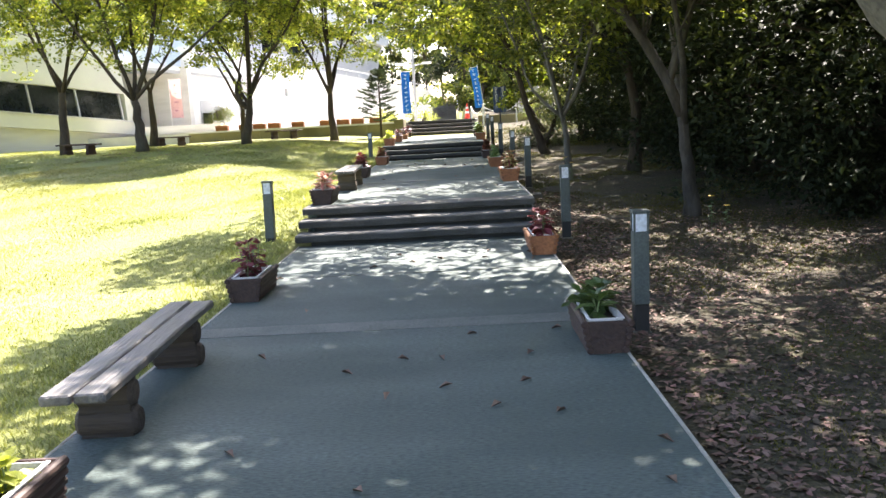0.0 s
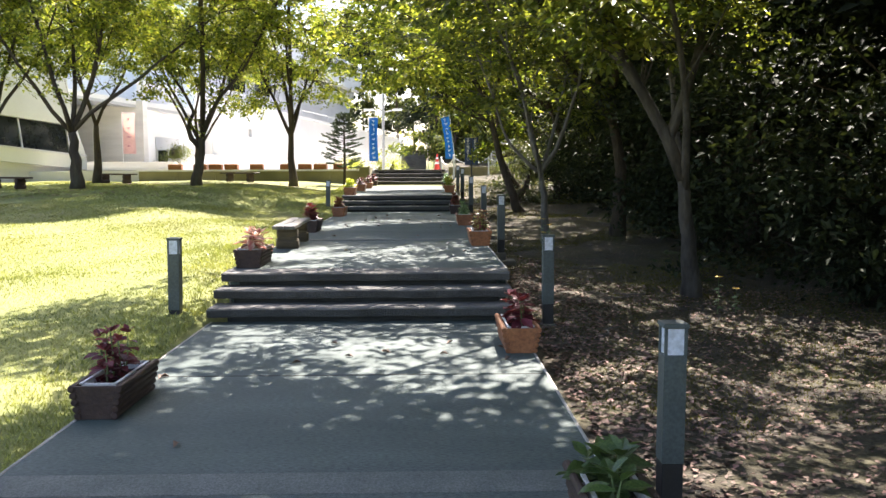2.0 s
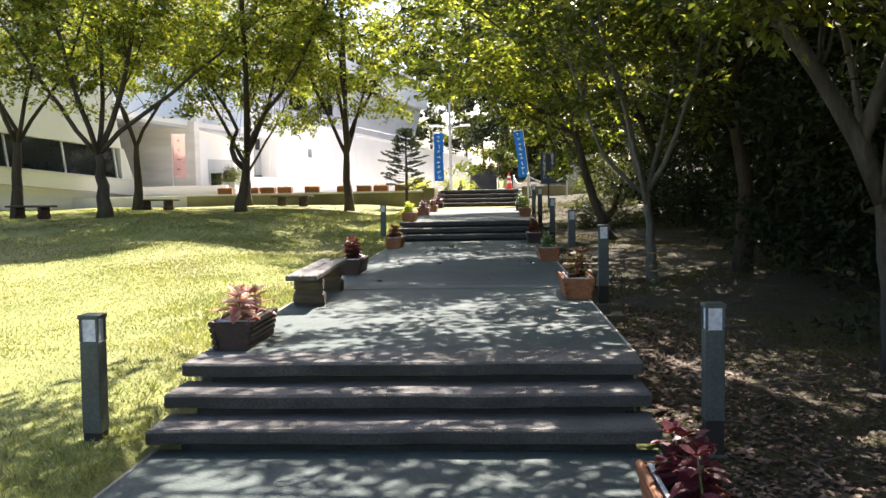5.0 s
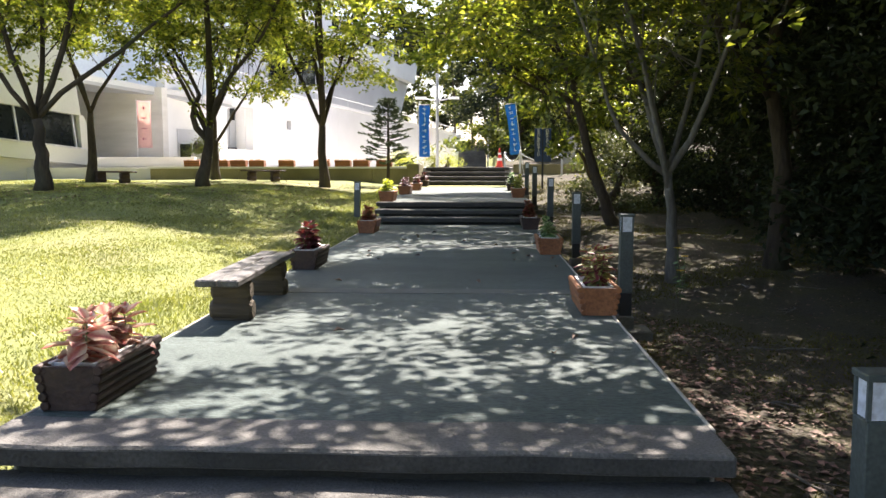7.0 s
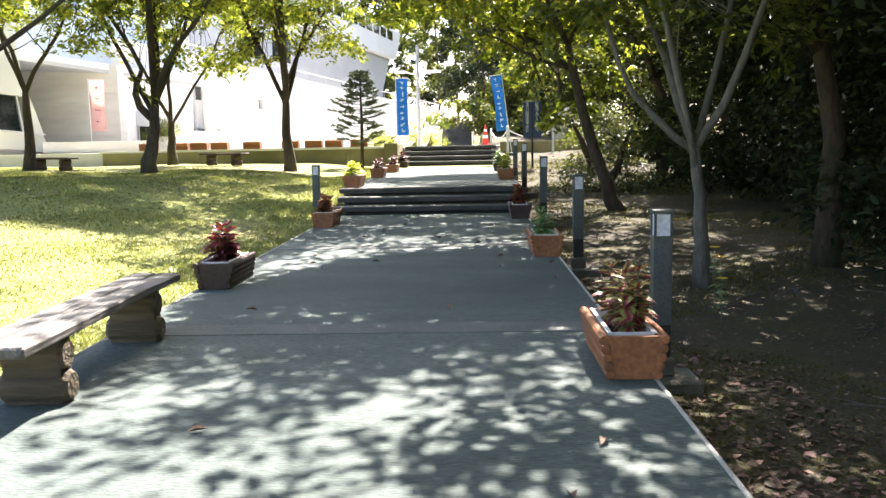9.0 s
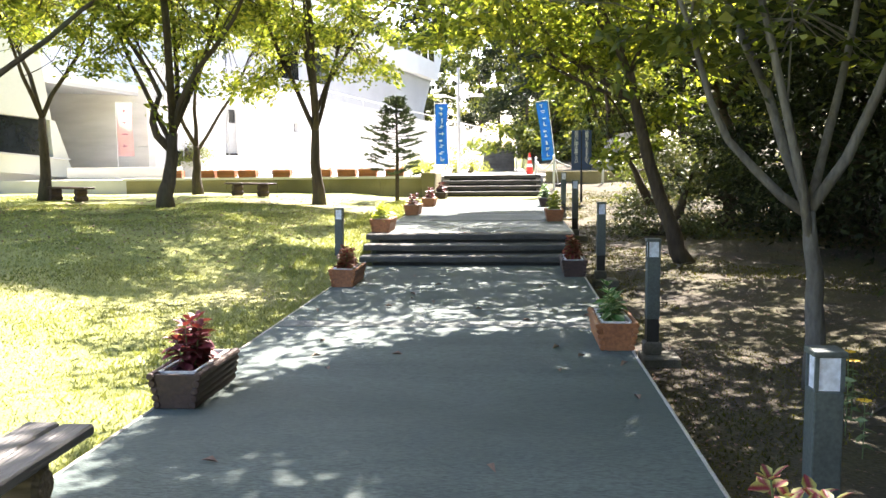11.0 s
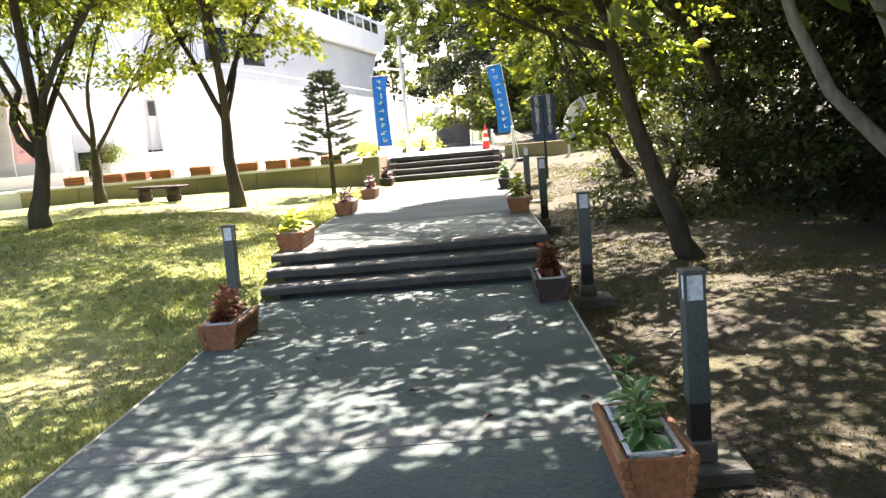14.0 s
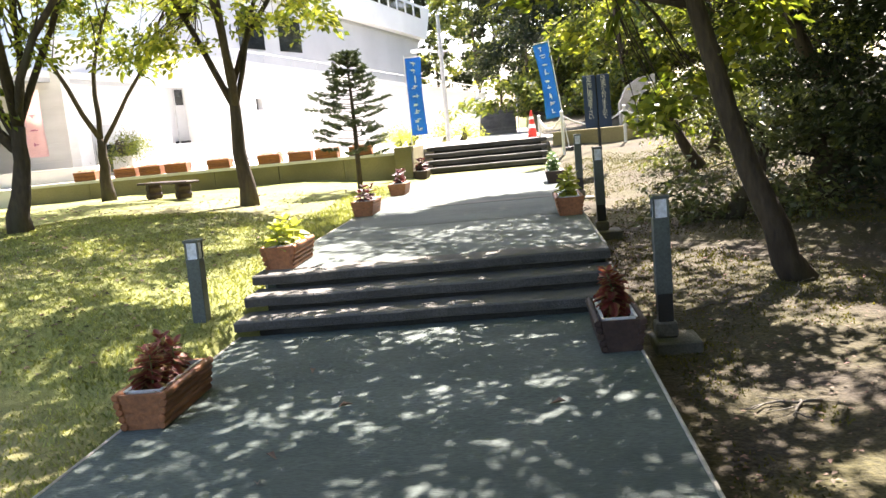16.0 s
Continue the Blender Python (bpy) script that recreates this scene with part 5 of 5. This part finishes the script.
for k, (x, y, tall) in enumerate(far_trees + [(4.5, 46.5, 6.5), (7.0, 44.0, 7.5), (2.6, 54, 7.5), (6.0, 52.0, 8.0), (9.5, 40.0, 8.0), (3.2, 59, 12.5), (5.2, 49.0, 4.0), (7.6, 47.0, 4.5), (9.5, 44.5, 5.0), (2.4, 50.5, 3.0), (4.4, 55.0, 5.0)]):
    rng_h = 0.02 if k % 2 else 0.22
    far = evergreen(x, y, tall, 2.5 if y < 75 else 3.2, 120 + k, 6400, 0.26 if y < 75 else 0.36, LEAF_MID if k % 3 else LEAF_DARK, rng_h)
    tagged(far, "tall tree in the wood beyond the terrace", "tree", "trees beyond the terrace")
    far.location.z = 1.4 if y < 57 else 2.2


for k, (x, y) in enumerate(((-1.05, 46.2), (-1.7, 46.6), (-2.7, 45.2), (-3.1, 45.6))):
    bed = evergreen(x, y, 0.5, 0.38, 310 + k, 900, 0.07, COLEUS_LIME, 0.02)
    bed.name = "flowering_shrub"
    tagged(bed, "small yellow-green flowering shrub at the foot of the white wall", "shrub", "shrubs along the white wall")
    bed.location.z = Z4 - 0.03
hedge = evergreen(-10.65, 41.4, 0.55, 0.40, 300, 3600, 0.06, LEAF_MID, 0.02)
hedge.name = "clipped_shrub"
tagged(hedge, "rounded green shrub growing in the concrete planter box", "shrub", "shrubs at the entrance")
hedge.location.z = 1.95


# ---- conifer by the steps ----
def conifer(x, y, tall, seed):
    rng = np.random.default_rng(seed)
    z = gz(x, y) - 0.03
    made = empty("conifer", pose(x, y, z), "small tiered conifer with flat whorls of branches before the retaining wall", "tree")
    part("trunk", tube([(0, 0, 0), (0.02, 0, tall * 0.5), (0, 0, tall)], [0.055, 0.04, 0.01], 8), BARK, made, smooth=True)
    centres, ways = [], []
    twigs = bmesh.new()
    for k in range(62):
        h = 0.25 + 0.73 * ((k + rng.uniform(-0.4, 0.4)) / 61) ** 0.92
        reach_out = 0.92 * min(1.0, 0.62 + 1.6 * (h - 0.25)) * min(1.0, (1.06 - h) * 1.9) * rng.uniform(0.55, 1.12)
        a = 2.4 * k + rng.uniform(-0.5, 0.5)
        rise = rng.uniform(0.02, 0.30) + 0.35 * max(0, h - 0.6)
        foot = np.array([0, 0, h * tall])
        middle = foot + np.array([math.cos(a), math.sin(a), rise * 0.45]) * reach_out * 0.55
        tip = foot + np.array([math.cos(a), math.sin(a), rise]) * reach_out
        tube([foot, middle, tip], [0.011, 0.008, 0.003], 4, twigs, False)
        bare = 0.30 if h > 0.45 else 0.55
        for side in range(7):
            f = bare + (1 - bare) * (side + rng.uniform(0.2, 0.8)) / 7
            c = middle + (tip - middle) * (f - 0.55) / 0.45 if f > 0.55 else foot + (middle - foot) * f / 0.55
            turn = a + rng.choice((-1, 1)) * rng.uniform(0.5, 1.1)
            shoot = np.array([math.cos(turn), math.sin(turn), rng.uniform(0.0, 0.35)]) * rng.uniform(0.10, 0.24) * (1.25 - 0.5 * f)
            tube([c, c + shoot], [0.004, 0.002], 3, twigs, False)
            for g in range(20):
                u = (g + 1) / 20
                centres.append(c + shoot * u + rng.normal(size=3) * 0.012)
                ways.append(shoot / np.linalg.norm(shoot) + rng.normal(size=3) * 0.55 + np.array([0, 0, 0.15]))
        for g in range(8):
            centres.append(tip + rng.normal(size=3) * 0.018 - (tip - middle) * 0.05 * g)
            ways.append((tip - middle) / reach_out + rng.normal(size=3) * 0.4)
    part("branchwork", twigs, BARK, made)["kind"] = "stuff"
    verts, faces = leaf_arrays(np.array(centres), 0.09, 0.022, rng, ways=np.array(ways))
    raw_mesh("needles", verts, faces, NEEDLES, made, "stuff")


conifer(-2.30, 33.5, 2.66, 5)


# ---- grass, leaf litter, fallen leaves ----
def blades(name, mat, xs, ys, count, tall, seed, label, keep=None):
    rng = np.random.default_rng(seed)
    x, y = rng.uniform(*xs, count), ys[0] + (ys[1] - ys[0]) * rng.random(count) ** 1.25
    patch = np.sin(1.9 * x + 0.8 * np.sin(1.1 * y)) * np.sin(1.4 * y + 0.6 * np.sin(2.3 * x))
    hold = rng.random(count) < (0.80 + 0.20 * patch)
    if keep is not None:
        hold &= keep(x, y, rng)
    x, y = x[hold], y[hold]
    n = len(x)
    z = ground_z(x, y)
    h = tall * rng.uniform(0.4, 1.25, n) * (1 + 0.25 * patch[hold])
    a, lean = rng.uniform(0, 2 * math.pi, n), rng.normal(size=(n, 2)) * 0.5
    w = 0.0035 + 0.00026 * np.clip(y, 0, 30)
    foot = np.stack([x, y, z - 0.005], 1)
    side = np.stack([np.cos(a) * w, np.sin(a) * w, 0 * a], 1)
    tip = foot + np.stack([lean[:, 0] * h, lean[:, 1] * h, h], 1)
    verts = np.stack([foot - side, foot + side, tip], 1).reshape(-1, 3)
    raw_mesh(name, verts, np.arange(3 * n).reshape(-1, 3), mat, kind="stuff", label=label, category="grass")


blades("lawn_grass", GRASS, (-9.5, -1.53), (0.8, 30), 430000, 0.026, 3, "short green lawn grass beside the path")
blades("lawn_edge_grass", GRASS, (-2.3, -1.52), (0.5, 34), 20000, 0.05, 4, "longer grass along the path edge")
blades("far_lawn_grass", GRASS, (-20, -9.5), (10, 34), 110000, 0.034, 6, "short green lawn grass below the pavilion")
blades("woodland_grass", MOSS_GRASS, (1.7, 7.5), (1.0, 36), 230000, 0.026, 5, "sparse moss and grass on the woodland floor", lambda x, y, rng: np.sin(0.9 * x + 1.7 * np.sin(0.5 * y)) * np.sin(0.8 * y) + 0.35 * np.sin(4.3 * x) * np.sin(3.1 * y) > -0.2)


def litter(name, count, xs, ys, seed, size, z_at, label):
    rng = np.random.default_rng(seed)
    x, y = xs[0] + (xs[1] - xs[0]) * rng.random(count) ** 1.3, rng.uniform(*ys, count)
    c = np.stack([x, y, z_at(x, y) + rng.uniform(0.005, 0.018, count)], 1)
    verts, faces = leaf_arrays(c, size, size * 0.6, rng, flat=0.94, fold=0.14, spread=0.12)
    raw_mesh(name, verts, faces, LITTER, kind="stuff", label=label, category="leaves")


litter("leaf_litter", 14000, (1.66, 6.5), (1.5, 14), 8, 0.052, ground_z, "brown dry leaves strewn under the trees")
litter("leaf_litter", 6500, (1.66, 6.5), (14, 34), 9, 0.036, ground_z, "brown dry leaves strewn under the trees")
litter("lawn_litter", 2600, (-9.5, -2.2), (22, 33.5), 20, 0.06, ground_z, "brown dry leaves scattered on the lawn")
litter("leaf_litter", 3200, (1.62, 2.6), (1.5, 16), 19, 0.06, ground_z, "brown dry leaves drifted along the path edge")
rng_path = random.Random(4)
dry = None
for k in range(64):
    x, y = rng_path.uniform(-1.3, 1.45), rng_path.uniform(1.8, 22.5) if k % 3 else rng_path.uniform(2.0, 9.5)
    if 10.2 < y < 11.5:
        continue
    z = Z1 if y < 10.4 else Z2
    if dry is None:
        local = np.random.default_rng(1)
        verts, faces = leaf_arrays(np.zeros((1, 3)), 0.07, 0.035, local, fold=0.45, ways=np.array([[1.0, 0, 0]]), spread=0.0)
        dry = raw_mesh("fallen_leaf", verts, faces, LITTER, label="small curled dry leaf on the paving", category="leaf")
        dry["group"] = "fallen leaves on the path"
        dry.matrix_basis = pose(x, y, z + 0.012, 0, 0, 30)
    else:
        copy_thing(dry, pose(x, y, z + 0.012, rng_path.uniform(-12, 12), rng_path.uniform(-12, 12), rng_path.uniform(0, 360)))


# ---- wild yellow flowers ----
def flower(x, y, tall):
    z = gz(x, y)
    made = empty("wildflower", pose(x, y, z), "tall yellow wildflower on the woodland floor", "flower", "yellow wildflowers")
    part("stem", tube([(0, 0, 0), (0.01, 0.01, tall * 0.6), (0, 0, tall)], [0.004, 0.003, 0.003], 5), STEM_GREEN, made)
    bm = bmesh.new()
    for k in range(8):
        a = 2 * math.pi * k / 8
        prism([(0, 0, tall), (0.035 * math.cos(a - 0.3), 0.035 * math.sin(a - 0.3), tall + 0.012), (0.05 * math.cos(a), 0.05 * math.sin(a), tall + 0.008), (0.035 * math.cos(a + 0.3), 0.035 * math.sin(a + 0.3), tall + 0.012)], (0, 0, 0.002), bm)
    part("petals", bm, YELLOW_FLOWER, made)
    verts, faces = leaf_arrays(np.array([[0.03 * math.cos(2 * k), 0.03 * math.sin(2 * k), tall * (0.2 + 0.1 * k)] for k in range(7)]), 0.09, 0.035, np.random.default_rng(3))
    raw_mesh("leaves", verts, faces, STEM_GREEN, made)


for x, y, tall in ((2.75, 17.6, 0.55), (2.9, 17.9, 0.42), (2.7, 17.2, 0.35), (4.05, 12.1, 0.45), (4.3, 12.2, 0.3)):
    flower(x, y, tall)


# ---- fallen twigs on the woodland floor ----
def fallen_twig(x, y, length, turn, seed):
    rng = np.random.default_rng(seed)
    made = empty("fallen_twig", pose(x, y, gz(x, y), 0, 0, turn), "thin dry grey-brown twig on the woodland floor", "twig", "fallen twigs")
    line = [np.array([length * f, rng.normal() * 0.02, 0.012 + abs(rng.normal()) * 0.006]) for f in np.linspace(-0.5, 0.5, 7)]
    part("stem", tube(line, [0.009, 0.009, 0.008, 0.007, 0.006, 0.005, 0.003], 6), BARK_GREY, made, smooth=True)
    for k in (2, 4):
        side = rng.choice((-1, 1))
        part("side_twig", tube([line[k], line[k] + np.array([0.08, side * 0.05, 0.01]), line[k] + np.array([0.15, side * 0.12, 0.012])], [0.005, 0.004, 0.002], 5), BARK_GREY, made, smooth=True)


rng_twig = random.Random(12)
for k in range(16):
    fallen_twig(rng_twig.uniform(2.1, 4.6), rng_twig.uniform(3.5, 26), rng_twig.uniform(0.25, 0.8), rng_twig.uniform(0, 360), 700 + k)
fallen_twig(3.0, 24.3, 0.8, 70, 741)
